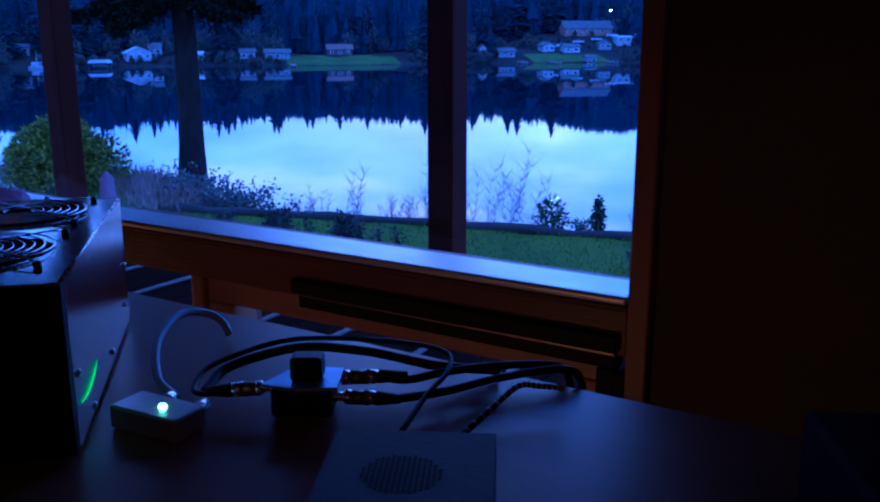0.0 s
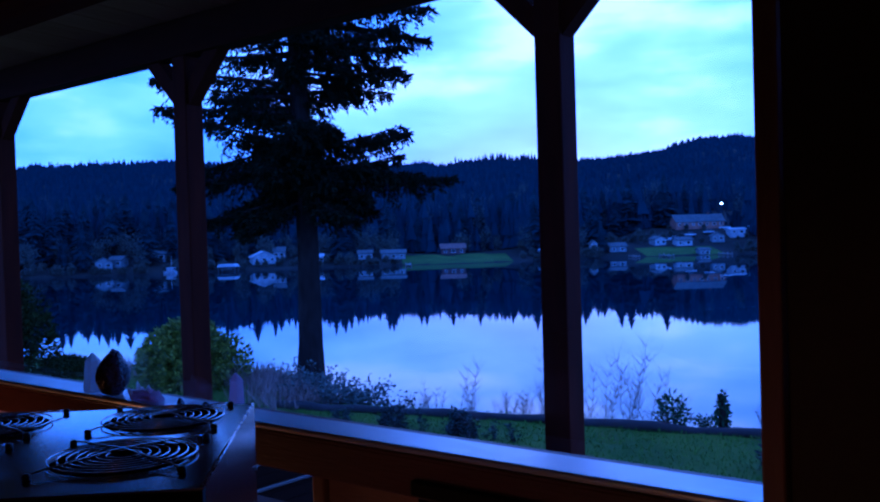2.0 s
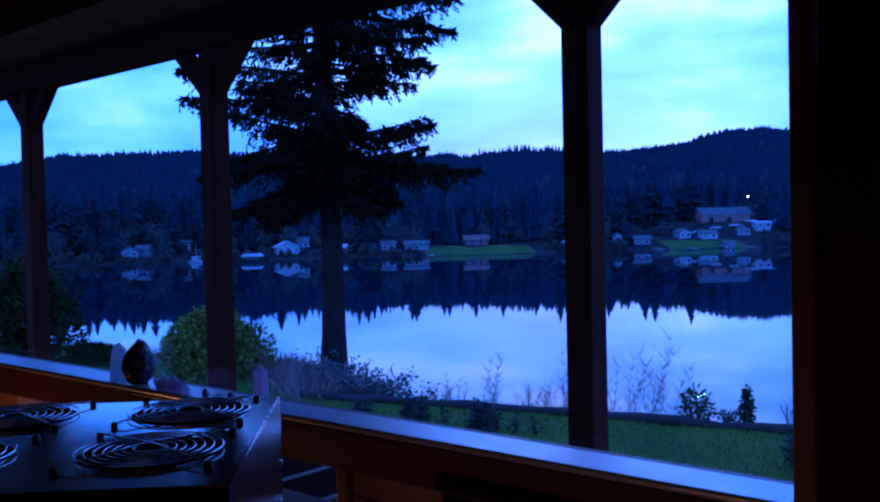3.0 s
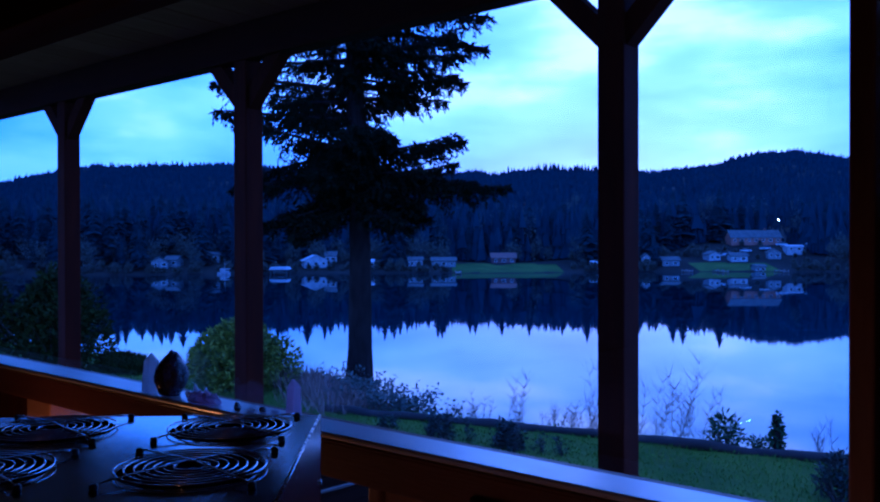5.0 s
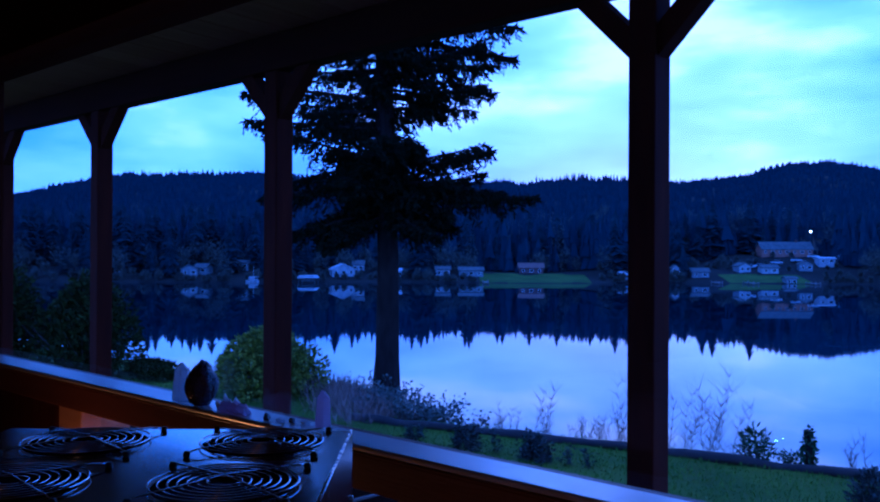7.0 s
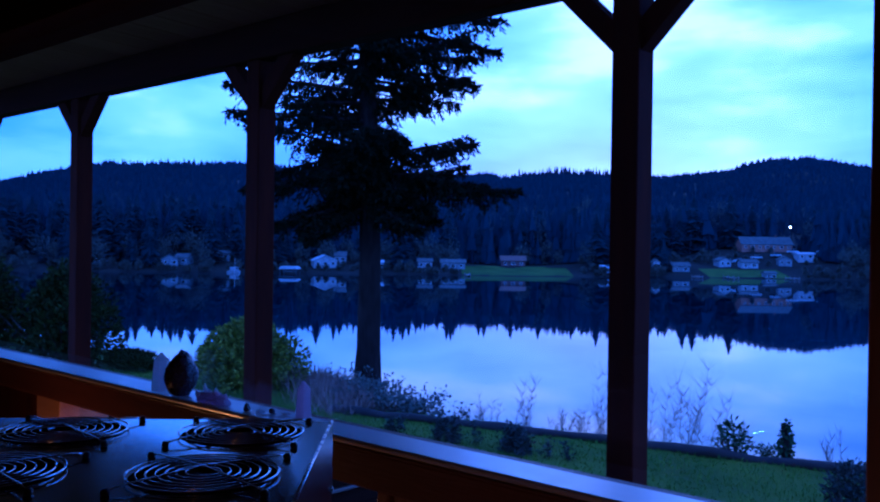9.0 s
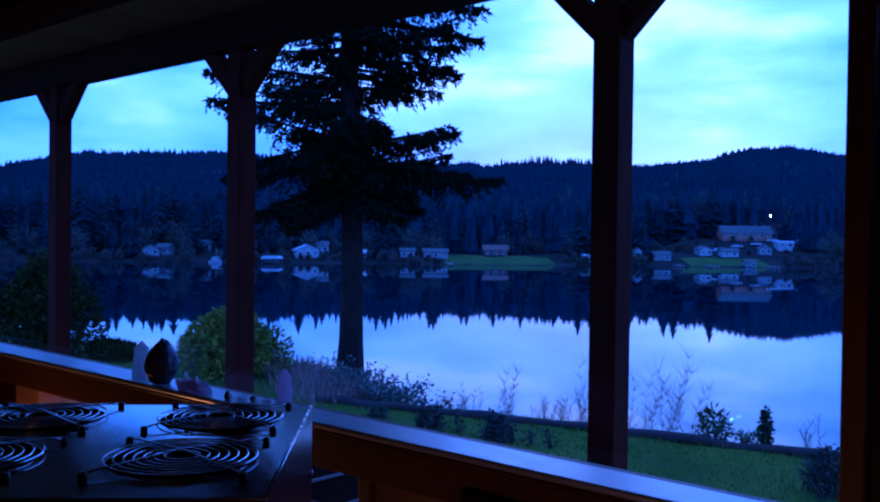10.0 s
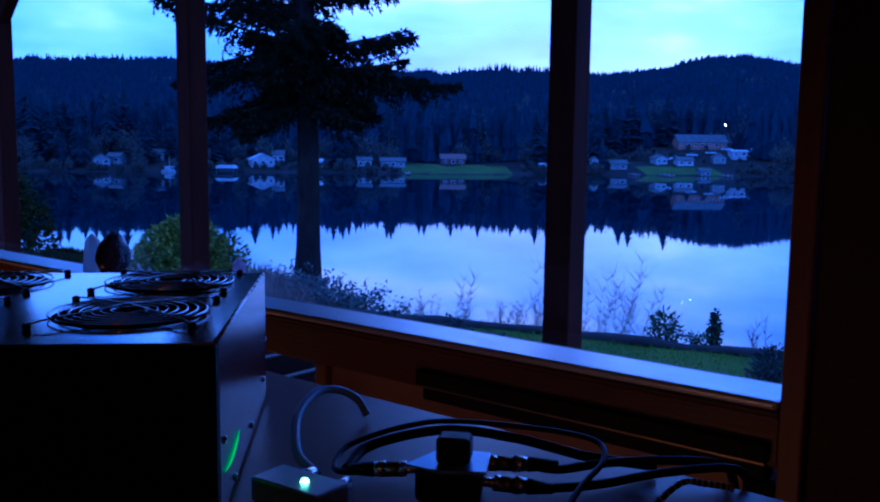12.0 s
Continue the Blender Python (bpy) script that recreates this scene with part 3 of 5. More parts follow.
structure("wall_north_foot", (WIN_L - 0.10, Y_IN, FLOOR_Z), (WIN_R + 0.03, Y_OUT, 0.26), M_JOINERY, "brown boarding under the low windows", "wall")

win = holder("window_1", pose(0, 0, 0), "wide picture window with white sill and red-brown frame", "window", kind="structure")
box("jamb", (WIN_R, Y_IN - 0.012, 0.26), (WIN_R + 0.028, Y_OUT, HEAD_Z + 0.06), M_JAMB, win, 0.003)
box("jamb", (WIN_L - 0.10, Y_IN - 0.012, 0.26), (WIN_L, Y_OUT, HEAD_Z + 0.06), M_POST, win, 0.003)
box("head", (WIN_L, Y_IN - 0.012, HEAD_Z), (WIN_R, Y_OUT, HEAD_Z + 0.06), M_BEAM, win, 0.003)
box("sill", (WIN_L, Y_IN - 0.018, SILL_Z - 0.011), (WIN_R - 0.001, GLASS_Y - 0.002, SILL_Z), M_SILL, win, 0.004, "white painted window sill")
box("sill_lip", (WIN_L, Y_IN - 0.012, SILL_Z - 0.019), (WIN_R - 0.001, Y_IN + 0.05, SILL_Z - 0.0145), M_JOINERY, win, 0.002)
box("transom", (WIN_L, Y_IN, 0.757), (WIN_R - 0.001, Y_OUT, SILL_Z - 0.021), M_JOINERY, win, 0.004)
box("pane", (WIN_L, GLASS_Y, SILL_Z - 0.02), (WIN_R, GLASS_Y + 0.004, HEAD_Z), M_GLASS, win).visible_shadow = False

low = holder("window_2", pose(0, 0, 0), "low awning window in warm fir frame under the sill", "window", kind="structure")
LWL, LWR = -1.175, -0.447
box("mullion", (LWL - 0.03, Y_IN + 0.012, 0.26), (LWL - 0.002, Y_OUT, 0.755), M_JAMB, low, 0.003)
box("frame_rail", (LWL, Y_IN + 0.022, 0.710), (LWR, Y_IN + 0.075, 0.755), M_FIR_FRAME, low, 0.004)
box("frame_stile", (LWL, Y_IN + 0.022, 0.30), (LWL + 0.063, Y_IN + 0.075, 0.709), M_FIR_FRAME, low, 0.004)
box("frame_stile", (LWR - 0.034, Y_IN + 0.022, 0.30), (LWR, Y_IN + 0.075, 0.709), M_FIR_FRAME, low, 0.004)
box("frame_rail", (LWL, Y_IN + 0.022, 0.262), (LWR, Y_IN + 0.075, 0.298), M_FIR_FRAME, low, 0.004)
box("pane", (LWL + 0.05, GLASS_Y, 0.29), (LWR - 0.02, GLASS_Y + 0.004, 0.73), M_GLASS, low).visible_shadow = False

low2 = holder("window_3", pose(0, 0, 0), "low fixed window in brown frame under the sill", "window", kind="structure")
box("panel", (WIN_L, Y_IN + 0.02, 0.301), (-2.568, Y_OUT, 0.755), M_POST, low2)
box("pane", (-2.426, GLASS_Y, 0.27), (LWL - 0.03, GLASS_Y + 0.004, 0.755), M_GLASS, low2).visible_shadow = False
box("frame_stile", (-2.566, Y_IN + 0.015, 0.262), (-2.427, Y_OUT, 0.755), M_FIR_FRAME, low2, 0.004)
box("frame_rail", (WIN_L, Y_IN + 0.015, 0.262), (-2.567, Y_OUT, 0.30), M_JOINERY, low2, 0.004)
box("frame_rail", (-2.426, Y_IN + 0.015, 0.262), (LWL - 0.031, Y_OUT, 0.30), M_JOINERY, low2, 0.004)

shade = holder("blind_track", pose(0, 0, 0), "dark slim blind track with brass line on the window frame", "blind track")
box("upper_strip", (-0.957, Y_IN - 0.012, 0.7645), (-0.418, Y_IN + 0.02, 0.788), M_BLACKWOOD, shade, 0.003)
box("lower_strip", (-0.948, Y_IN - 0.004, 0.7405), (-0.418, Y_IN + 0.021, 0.7615), M_BLACKWOOD, shade, 0.003)
box("brass_line", (-0.948, Y_IN - 0.010, 0.7618), (-0.42, Y_IN + 0.01, 0.7642), M_BRASS, shade)
box("side_strip", (-0.446, Y_IN - 0.006, 0.30), (-0.420, Y_IN + 0.02, 0.740), M_BLACKWOOD, shade, 0.003)
box("side_strip", (-0.419, Y_IN - 0.010, 0.30), (-0.404, Y_IN + 0.02, 0.740), M_BLACKWOOD, shade, 0.003)

# ---------------------------------------------------------------- desk and what stands on it
DESK_Z = 0.888
desk = holder("desk", pose(0, 0, 0), "dark walnut desk standing before the window", "desk")
box("desktop", (-1.35, 0.02, DESK_Z - 0.03), (0.75, 0.785, DESK_Z), M_DESK, desk, 0.004)
for x in (-1.31, 0.69):
    for y in (0.06, 0.72):
        box("leg", (x - 0.03, y - 0.03, FLOOR_Z), (x + 0.03, y + 0.03, DESK_Z - 0.031), M_DESK, desk, 0.004)
box("apron", (-1.28, 0.73, DESK_Z - 0.12), (0.66, 0.75, DESK_Z - 0.031), M_DESK, desk)

# fan-topped metal case, turned about 45 degrees to the window; local x to its right, y to its back
case_turn = math.degrees(math.atan2(0.697, 0.717))
CW, CD, CH = 0.325, 0.303, 1.010 - DESK_Z
case = holder("computer_case", Matrix.Translation((-0.735, 0.711, DESK_Z)) @ pose(0, 0, 0, 0, 0, case_turn) @ Matrix.Translation((0, 0, 0)), "low steel equipment case with four fans in its lid", "computer case")
box("feet", (-CW + 0.02, -CD + 0.02, 0), (-0.02, -0.02, 0.004), M_RUBBER, case)
box("front_panel", (-CW, -CD, 0.004), (0, -CD + 0.012, CH - 0.002), M_BLACK, case, 0.001)
box("body", (-CW + 0.0025, -CD + 0.013, 0.004), (-0.0025, -0.003, CH - 0.024), M_BLACK, case)
box("side_panel", (-0.002, -CD + 0.013, 0.004), (0.0, 0, CH - 0.0022), M_SIDE, case)
box("side_panel", (-CW, -CD + 0.013, 0.004), (-CW + 0.002, 0, CH - 0.0022), M_SIDE, case)
box("back_panel", (-CW + 0.0025, -0.0025, 0.004), (-0.0025, -0.0005, CH - 0.0022), M_SIDE, case)
SP = 0.105
# the right edge's highlight is added as a rod of brighter nickel
bm = bmesh.new()
add_tube(bm, [(-0.001, -CD, CH - 0.0005), (-0.001, 0, CH - 0.0005)], 0.0013, 8)
part("lid_edge", bm, M_CHROME, case, "lid edge rod in brighter nickel standing in for the edge highlight", True)
fan_xy = [(-0.074 - 0.155 * i, -0.063 - 0.144 * j) for i in (0, 1) for j in (0, 1)]
# lid with round openings
bm = bmesh.new()
add_box(bm, (-CW, -CD, CH - 0.002), (0, 0, CH))
lid = part("lid", bm, M_STEEL, case, "brushed steel lid")
FR = 0.0525


def lid_mesh():
    """Lid plate with four round openings, built as strips round each opening."""
    bm = bmesh.new()
    xs = sorted({-CW, 0.0} | {x + s * 0.057 for x, y in fan_xy for s in (-1, 1)})
    ys = sorted({-CD, 0.0} | {y + s * 0.057 for x, y in fan_xy for s in (-1, 1)})
    for i in range(len(xs) - 1):
        for j in range(len(ys) - 1):
            cx, cy = (xs[i] + xs[i + 1]) / 2, (ys[j] + ys[j + 1]) / 2
            fan = [f for f in fan_xy if abs(f[0] - cx) < 1e-4 and abs(f[1] - cy) < 1e-4]
            if not fan:
                bm.faces.new([bm.verts.new((x, y, CH)) for x, y in ((xs[i], ys[j]), (xs[i + 1], ys[j]), (xs[i + 1], ys[j + 1]), (xs[i], ys[j + 1]))])
                continue
            n = 48
            ring, sq, down = [], [], []
            for k in range(n):
                a = 2 * math.pi * k / n
                c, s = math.cos(a), math.sin(a)
                q = 0.057 / max(abs(c), abs(s))
                ring.append(bm.verts.new((cx + FR * c, cy + FR * s, CH)))
                down.append(bm.verts.new((cx + FR * c, cy + FR * s, CH - 0.0018)))
                sq.append(bm.verts.new((cx + q * c, cy + q * s, CH)))
            for k in range(n):
                m = (k + 1) % n
                bm.faces.new((ring[k], sq[k], sq[m], ring[m]))
                bm.faces.new((down[k], ring[k], ring[m], down[m]))
    edge = [(-CW, -CD), (0, -CD), (0, 0), (-CW, 0)]
    for k in range(4):
        p, q = edge[k], edge[(k + 1) % 4]
        bm.faces.new([bm.verts.new((*p, CH)), bm.verts.new((*p, CH - 0.0018)), bm.verts.new((*q, CH - 0.0018)), bm.verts.new((*q, CH))])
    bmesh.ops.remove_doubles(bm, verts=bm.verts, dist=1e-5)
    bmesh.ops.recalc_face_normals(bm, faces=bm.faces)
    me = bpy.data.meshes.new("lid")
    bm.to_mesh(me)
    bm.free()
    me.materials.append(M_STEEL)
    return me


lid.data = lid_mesh()


def case_fan(x, y, spin):
    hub = bmesh.new()
    add_cyl(hub, (x, y, CH - 0.020), (x, y, CH - 0.003), 0.022, 24)
    fan = part("fan", hub, M_FANBLADE, case, "black cooling fan", True)
    for k in range(7):
        bm = bmesh.new()
        a0 = spin + 2 * math.pi * k / 7
        rows = []
        for i in range(5):
            rr = 0.021 + (FR - 0.003 - 0.021) * i / 4
            w = 0.55 - 0.05 * i
            rows.append([(rr, a0 + 0.10 * i, CH - 0.020), (rr, a0 + 0.10 * i + w * 0.5, CH - 0.013), (rr, a0 + 0.10 * i + w, CH - 0.006)])
        vs = [[bm.verts.new((x + q[0] * math.cos(q[1]), y + q[0] * math.sin(q[1]), q[2])) for q in row] for row in rows]
        for i in range(4):
            for j in range(2):
                bm.faces.new((vs[i][j], vs[i + 1][j], vs[i + 1][j + 1], vs[i][j + 1]))
        part("blade", bm, M_FANBLADE, fan, "", True)
    bm = bmesh.new()
    zt = CH + 0.0030
    for i in range(7):
        rr = 0.0125 + 0.0069 * i
        pts = [(x + rr * math.cos(a), y + rr * math.sin(a), zt) for a in (2 * math.pi * k / 40 for k in range(41))]
        add_tube(bm, pts, 0.00075, 6, False)
    guard = part("finger_guard", bm, M_WIRE, case, "chrome wire finger guard", True)
    bm = bmesh.new()
    for s in (-1, 1):
        p = [(x - s * SP / 2, y - SP / 2, CH + 0.003), (x - s * SP / 2 * 0.86, y - SP / 2 * 0.86, CH + 0.0046), (x, y, CH + 0.0075),
             (x + s * SP / 2 * 0.86, y + SP / 2 * 0.86, CH + 0.0046), (x + s * SP / 2, y + SP / 2, CH + 0.003)]
        add_tube(bm, p, 0.00075, 6)
    part("cross_wire", bm, M_WIRE, guard, "", True)
    for sx in (-1, 1):
        for sy in (-1, 1):
            bm = bmesh.new()
            px, py = x + sx * SP / 2, y + sy * SP / 2
            add_cyl(bm, (px, py, CH), (px, py, CH + 0.0032), 0.0030, 12)
            add_cyl(bm, (px, py, CH + 0.0032), (px, py, CH + 0.0044), 0.0030, 12, 0.0018)
            part("screw", bm, M_RUBBER, guard, "black screw", True)


for k, (x, y) in enumerate(fan_xy):
    case_fan(x, y, 0.3 * k)
for y, z in ((-0.012, CH - 0.062), (-0.029, 0.027), (-0.126, 0.014), (-0.226, 0.008), (-0.274, 0.051)):
    bm = bmesh.new()
    add_cyl(bm, (0, y, z), (0.002, y, z), 0.0032, 10, 0.0024)
    part("side_screw", bm, M_CHROME, case, "", True)

# thin emissive tube added to draw the green streak on the side panel
bm = bmesh.new()
add_tube(bm, curve_pts([(0.0008, -0.276, 0.0300), (0.0008, -0.250, 0.0275), (0.0008, -0.222, 0.0300), (0.0008, -0.203, 0.0345)], 6), [0.0003 + 0.0008 * math.sin(math.pi * k / 18) for k in range(19)], 8)
part("indicator_strip", bm, M_STRIP, case, "curved glowing green streak", True)

# small cast box with a lit green lamp
ledbox = holder("signal_box", Matrix.Translation((-0.520, 0.558, DESK_Z)) @ pose(0, 0, 0, 0, 0, 4), "small pale metal box with a lit green light", "electronics box")
box("body", (-0.031, -0.016, 0.0005), (0.031, 0.016, 0.0175), M_ALU, ledbox, 0.002)
bm = bmesh.new()
add_cyl(bm, (0.006, -0.001, 0.0175), (0.006, -0.001, 0.0195), 0.003, 14, 0.0022)
part("led", bm, M_LED, ledbox, "glowing green lamp", True)
for x in (-0.014, 0.018):
    bm = bmesh.new()
    add_cyl(bm, (x, 0.0162, 0.010), (x, 0.029, 0.010), 0.005, 12)
    part("socket", bm, M_CHROME, ledbox, "nickel socket", True)

# splitter block with a plug on top
split = holder("splitter_block", Matrix.Translation((-0.452, 0.640, DESK_Z)) @ pose(0, 0, 0, 0, 0, 30), "black splitter block with a blue faceplate and cable plugs", "cable splitter")
box("body", (-0.024, -0.019, 0.0005), (0.021, 0.017, 0.022), M_RUBBER, split, 0.003)
bm = bmesh.new()
pl = [(-0.031, -0.013), (-0.012, 0.024), (0.025, 0.021), (0.025, -0.018), (-0.006, -0.022)]
lo = [bm.verts.new((x, y, 0.0222)) for x, y in pl]
hi = [bm.verts.new((x, y, 0.0245)) for x, y in pl]
bm.faces.new(lo[::-1]) and bm.faces.new(hi)
for i in range(5):
    bm.faces.new((lo[i], lo[(i + 1) % 5], hi[(i + 1) % 5], hi[i]))
bmesh.ops.recalc_face_normals(bm, faces=bm.faces)
part("faceplate", bm, M_BLUEPLATE, split, "blue faceplate")
box("plug", (-0.011, -0.010, 0.0246), (0.013, 0.010, 0.043), M_RUBBER, split, 0.003)


def cable(name, ctrl, radius, mat, label, plug=None):
    h = holder(name, pose(0, 0, 0), label, "cable")
    if plug:
        ctrl = [Vector(plug[1])] + list(ctrl)
    bm = bmesh.new()
    add_tube(bm, curve_pts(ctrl, 10), radius, 8)
    part("lead", bm, mat, h, "", True)
    if plug:
        p, q = Vector(plug[0]), Vector(plug[1])
        d = q - p
        bm = bmesh.new()
        add_cyl(bm, p, p + d * 0.28, 0.0035, 12)
        add_cyl(bm, p + d * 0.28, p + d * 0.42, 0.0058, 12)
        part("nickel_tip", bm, M_CHROME, h, "nickel plug tip", True)
        bm = bmesh.new()
        add_cyl(bm, p + d * 0.42, p + d * 0.72, 0.0056, 12)
        part("grip", bm, M_BRASS, h, "dull brass plug barrel", True)
        bm = bmesh.new()
        add_cyl(bm, p + d * 0.72, q, 0.0062, 12, 0.0052)
        part("collar", bm, M_CHROME, h, "nickel plug collar", True)
        bm = bmesh.new()
        add_cyl(bm, q, q + d * 0.55, 0.0056, 12, 0.0036)
        part("boot", bm, M_RUBBER, h, "", True)
    return h


zc = DESK_Z + 0.012
cable("signal_cable", [(-0.404, 0.702, zc), (-0.385, 0.735, zc), (-0.355, 0.762, zc + 0.002), (-0.322, 0.789, zc), (-0.312, 0.800, zc - 0.012), (-0.310, 0.803, zc - 0.05)], 0.0034, M_RUBBER, "black cable plugged into the splitter block", ((-0.449, 0.660, zc + 0.006), (-0.422, 0.690, zc + 0.003)))
cable("signal_cable", [(-0.385, 0.672, zc), (-0.365, 0.700, zc), (-0.345, 0.742, zc), (-0.312, 0.785, zc), (-0.300, 0.798, zc - 0.012), (-0.298, 0.802, zc - 0.05)], 0.0034, M_RUBBER, "black cable plugged into the splitter block", ((-0.425, 0.636, zc + 0.005), (-0.400, 0.656, zc + 0.002)))
cable("signal_cable", [(-0.515, 0.600, zc), (-0.535, 0.606, zc - 0.002), (-0.548, 0.640, zc + 0.004), (-0.52, 0.70, zc + 0.012), (-0.455, 0.738, zc + 0.012), (-0.40, 0.745, zc + 0.012), (-0.378, 0.722, zc + 0.008), (-0.372, 0.680, zc + 0.002), (-0.362, 0.632, zc - 0.006)], 0.0022, M_RUBBER, "thin black cable looping over the desk", ((-0.472, 0.628, zc + 0.005), (-0.500, 0.610, zc + 0.003)))
cable("black_cable", [(-0.520, 0.603, zc), (-0.530, 0.640, zc + 0.006), (-0.50, 0.690, zc + 0.012), (-0.45, 0.715, zc + 0.010), (-0.40, 0.735, zc + 0.002), (-0.36, 0.770, zc - 0.006)], 0.0040, M_RUBBER, "thick black cable lying across the desk")
cable("blue_cable", [(-0.533, 0.586, zc - 0.002), (-0.568, 0.600, zc + 0.002), (-0.612, 0.640, zc + 0.012), (-0.634, 0.682, zc + 0.019), (-0.634, 0.710, zc + 0.015), (-0.624, 0.722, zc + 0.006), (-0.614, 0.724, zc - 0.007)], 0.0036, M_BLUECABLE, "grey-blue cable standing in a loop")

# braided lead with a copper end
bl = holder("braided_lead", pose(0, 0, 0), "black and white braided lead with bare copper end", "cable")
bpts = curve_pts([(-0.326, 0.655, DESK_Z + 0.004), (-0.322, 0.690, DESK_Z + 0.012), (-0.318, 0.722, DESK_Z + 0.018), (-0.305, 0.730, DESK_Z + 0.018), (-0.291, 0.737, DESK_Z + 0.017)], 8)
bm = bmesh.new()
add_tube(bm, bpts, 0.0022, 8)
part("core", bm, M_RUBBER, bl, "", True)
bm = bmesh.new()
for k in range(1, len(bpts) - 1, 2):
    d = (bpts[k + 1] - bpts[k - 1]).normalized()
    add_cyl(bm, bpts[k] - d * 0.0008, bpts[k] + d * 0.0008, 0.0025, 8)
part("braid", bm, M_BRAID_W, bl, "white braid marks", True)
bm = bmesh.new()
add_cyl(bm, bpts[-1], bpts[-1] + Vector((0.003, 0.001, 0)), 0.003, 8)
part("copper_end", bm, M_COPPER, bl, "bare copper end", True)

# network box hung on the back edge of the desk, its two pilot lights towards the window
hub = holder("network_box", pose(-0.76, 0.786, 0.80), "small black network box on the back of the desk", "electronics box")
box("housing", (-0.06, 0.0, 0.0), (0.06, 0.026, 0.064), M_BLACK, hub, 0.003)
for dx, dz in ((-0.007, 0.044), (0.007, 0.050)):
    bm = bmesh.new()
    add_cyl(bm, (dx, 0.026, dz), (dx, 0.028, dz), 0.0016, 10)
    part("pilot_light", bm, M_SPARK, hub, "lit pale green pilot light")

# navy box with a round grille
dev = holder("small_speaker", Matrix.Translation((-0.354, 0.552, DESK_Z)) @ pose(0, 0, 0, 0, 0, 28), "small navy metal box with a round perforated grille", "speaker")
box("case", (0, -0.15, 0.0005), (0.096, 0, 0.042), M_NAVY, dev, 0.0015)
bm = bmesh.new()
for i in range(-7, 8):
    for j in range(-7, 8):
        gx, gy = i * 0.003, j * 0.0034 + (0.0017 if i % 2 else 0)
        if math.hypot(gx, gy) < 0.022:
            add_cyl(bm, (0.045 + gx, -0.055 + gy, 0.0419), (0.045 + gx, -0.055 + gy, 0.0424), 0.0012, 6)
part("grille", bm, M_BLACK, dev, "round grille of small dark holes")

# dark appliance at the end of the desk
blk = holder("desk_appliance", Matrix.Translation((0.092, 0.588, DESK_Z)) @ pose(0, 0, 0, 0, 0, 27), "black boxy appliance standing on the desk in shade", "electronics box")
box("housing", (-0.16, -0.14, 0.006), (0.18, 0.12, 0.085), M_FANBLADE, blk, 0.003)
for x in (-0.14, 0.16):
    box("foot", (x - 0.012, -0.12, 0.0), (x + 0.012, 0.10, 0.0058), M_RUBBER, blk)

# ---------------------------------------------------------------- stones on the sill
def tower(name, x, y, r, h, lean, mat, label, spin=0.0):
    bm = bmesh.new()
    n = 6
    rings = []
    for z, f in ((0, 1.0), (0.012, 1.03), (h * 0.78, 0.84)):
        rings.append([bm.verts.new((r * f * math.cos(spin + k * math.pi / 3) + lean * z, r * f * math.sin(spin + k * math.pi / 3), z)) for k in range(n)])
    tip = bm.verts.new((lean * h - r * 0.15, 0, h))
    bm.faces.new(rings[0][::-1])
    for a, b in zip(rings, rings[1:]):
        for k in range(n):
            bm.faces.new((a[k], a[(k + 1) % n], b[(k + 1) % n], b[k]))
    for k in range(n):
        bm.faces.new((rings[-1][k], rings[-1][(k + 1) % n], tip))
    bmesh.ops.bevel(bm, geom=[e for e in bm.edges], offset=0.0012, segments=1, affect="EDGES")
    ob = part(name, bm, mat)
    ob.location = (x, y, SILL_Z + 0.0003)
    return tagged(ob, label, "crystal")


tower("quartz_tower", -1.912, 1.215, 0.020, 0.089, 0.06, M_QUARTZ, "milky white quartz point standing on the sill", 0.2)
tower("rose_quartz_tower", -1.430, 1.235, 0.0165, 0.076, 0.03, M_ROSE, "pink rose quartz point standing on the sill", 0.4)
bm = bmesh.new()
bmesh.ops.create_icosphere(bm, subdivisions=4, radius=1.0)
for v in bm.verts:
    n3 = noise.noise(v.co * 2.2) * 0.10 + noise.noise(v.co * 7) * 0.03
    c = v.co * (1 + n3)
    c.x *= 1 - 0.50 * max(c.z, 0) ** 1.6
    v.co = Vector((c.x * 0.037, c.y * 0.024, max(c.z, -0.86) * 0.053 + 0.0456))
ob = part("geode", bm, M_GEODE, None, "", True)
ob.matrix_basis = pose(-1.832, 1.215, SILL_Z + 0.0003, 0, 4, 40)
tagged(ob, "dark polished geode half standing upright on the sill", "geode")
cl = holder("quartz_cluster", pose(-1.70, 1.215, SILL_Z), "pale mauve quartz cluster lying on the sill", "crystal")
rng = np.random.default_rng(11)
bm = bmesh.new()
bmesh.ops.create_icosphere(bm, subdivisions=3, radius=1.0)
for v in bm.verts:
    c = v.co * (1 + noise.noise(v.co * 3) * 0.25)
    v.co = Vector((c.x * 0.055, c.y * 0.022, max(c.z, -0.1) * 0.020 + 0.003))
part("matrix", bm, M_ROSE, cl)
for k in range(11):
    bm = bmesh.new()
    p = Vector((rng.uniform(-0.045, 0.045), rng.uniform(-0.014, 0.014), 0.008))
    d = Vector((rng.normal(0, 0.5), rng.normal(0, 0.4), 1)).normalized() * rng.uniform(0.014, 0.032)
    rr = rng.uniform(0.004, 0.007)
    add_tube(bm, [p, p + d * 0.7, p + d], [rr, rr * 0.9, 0.0006], 6)
    part("point", bm, M_QUARTZ if k % 3 else M_ROSE, cl)
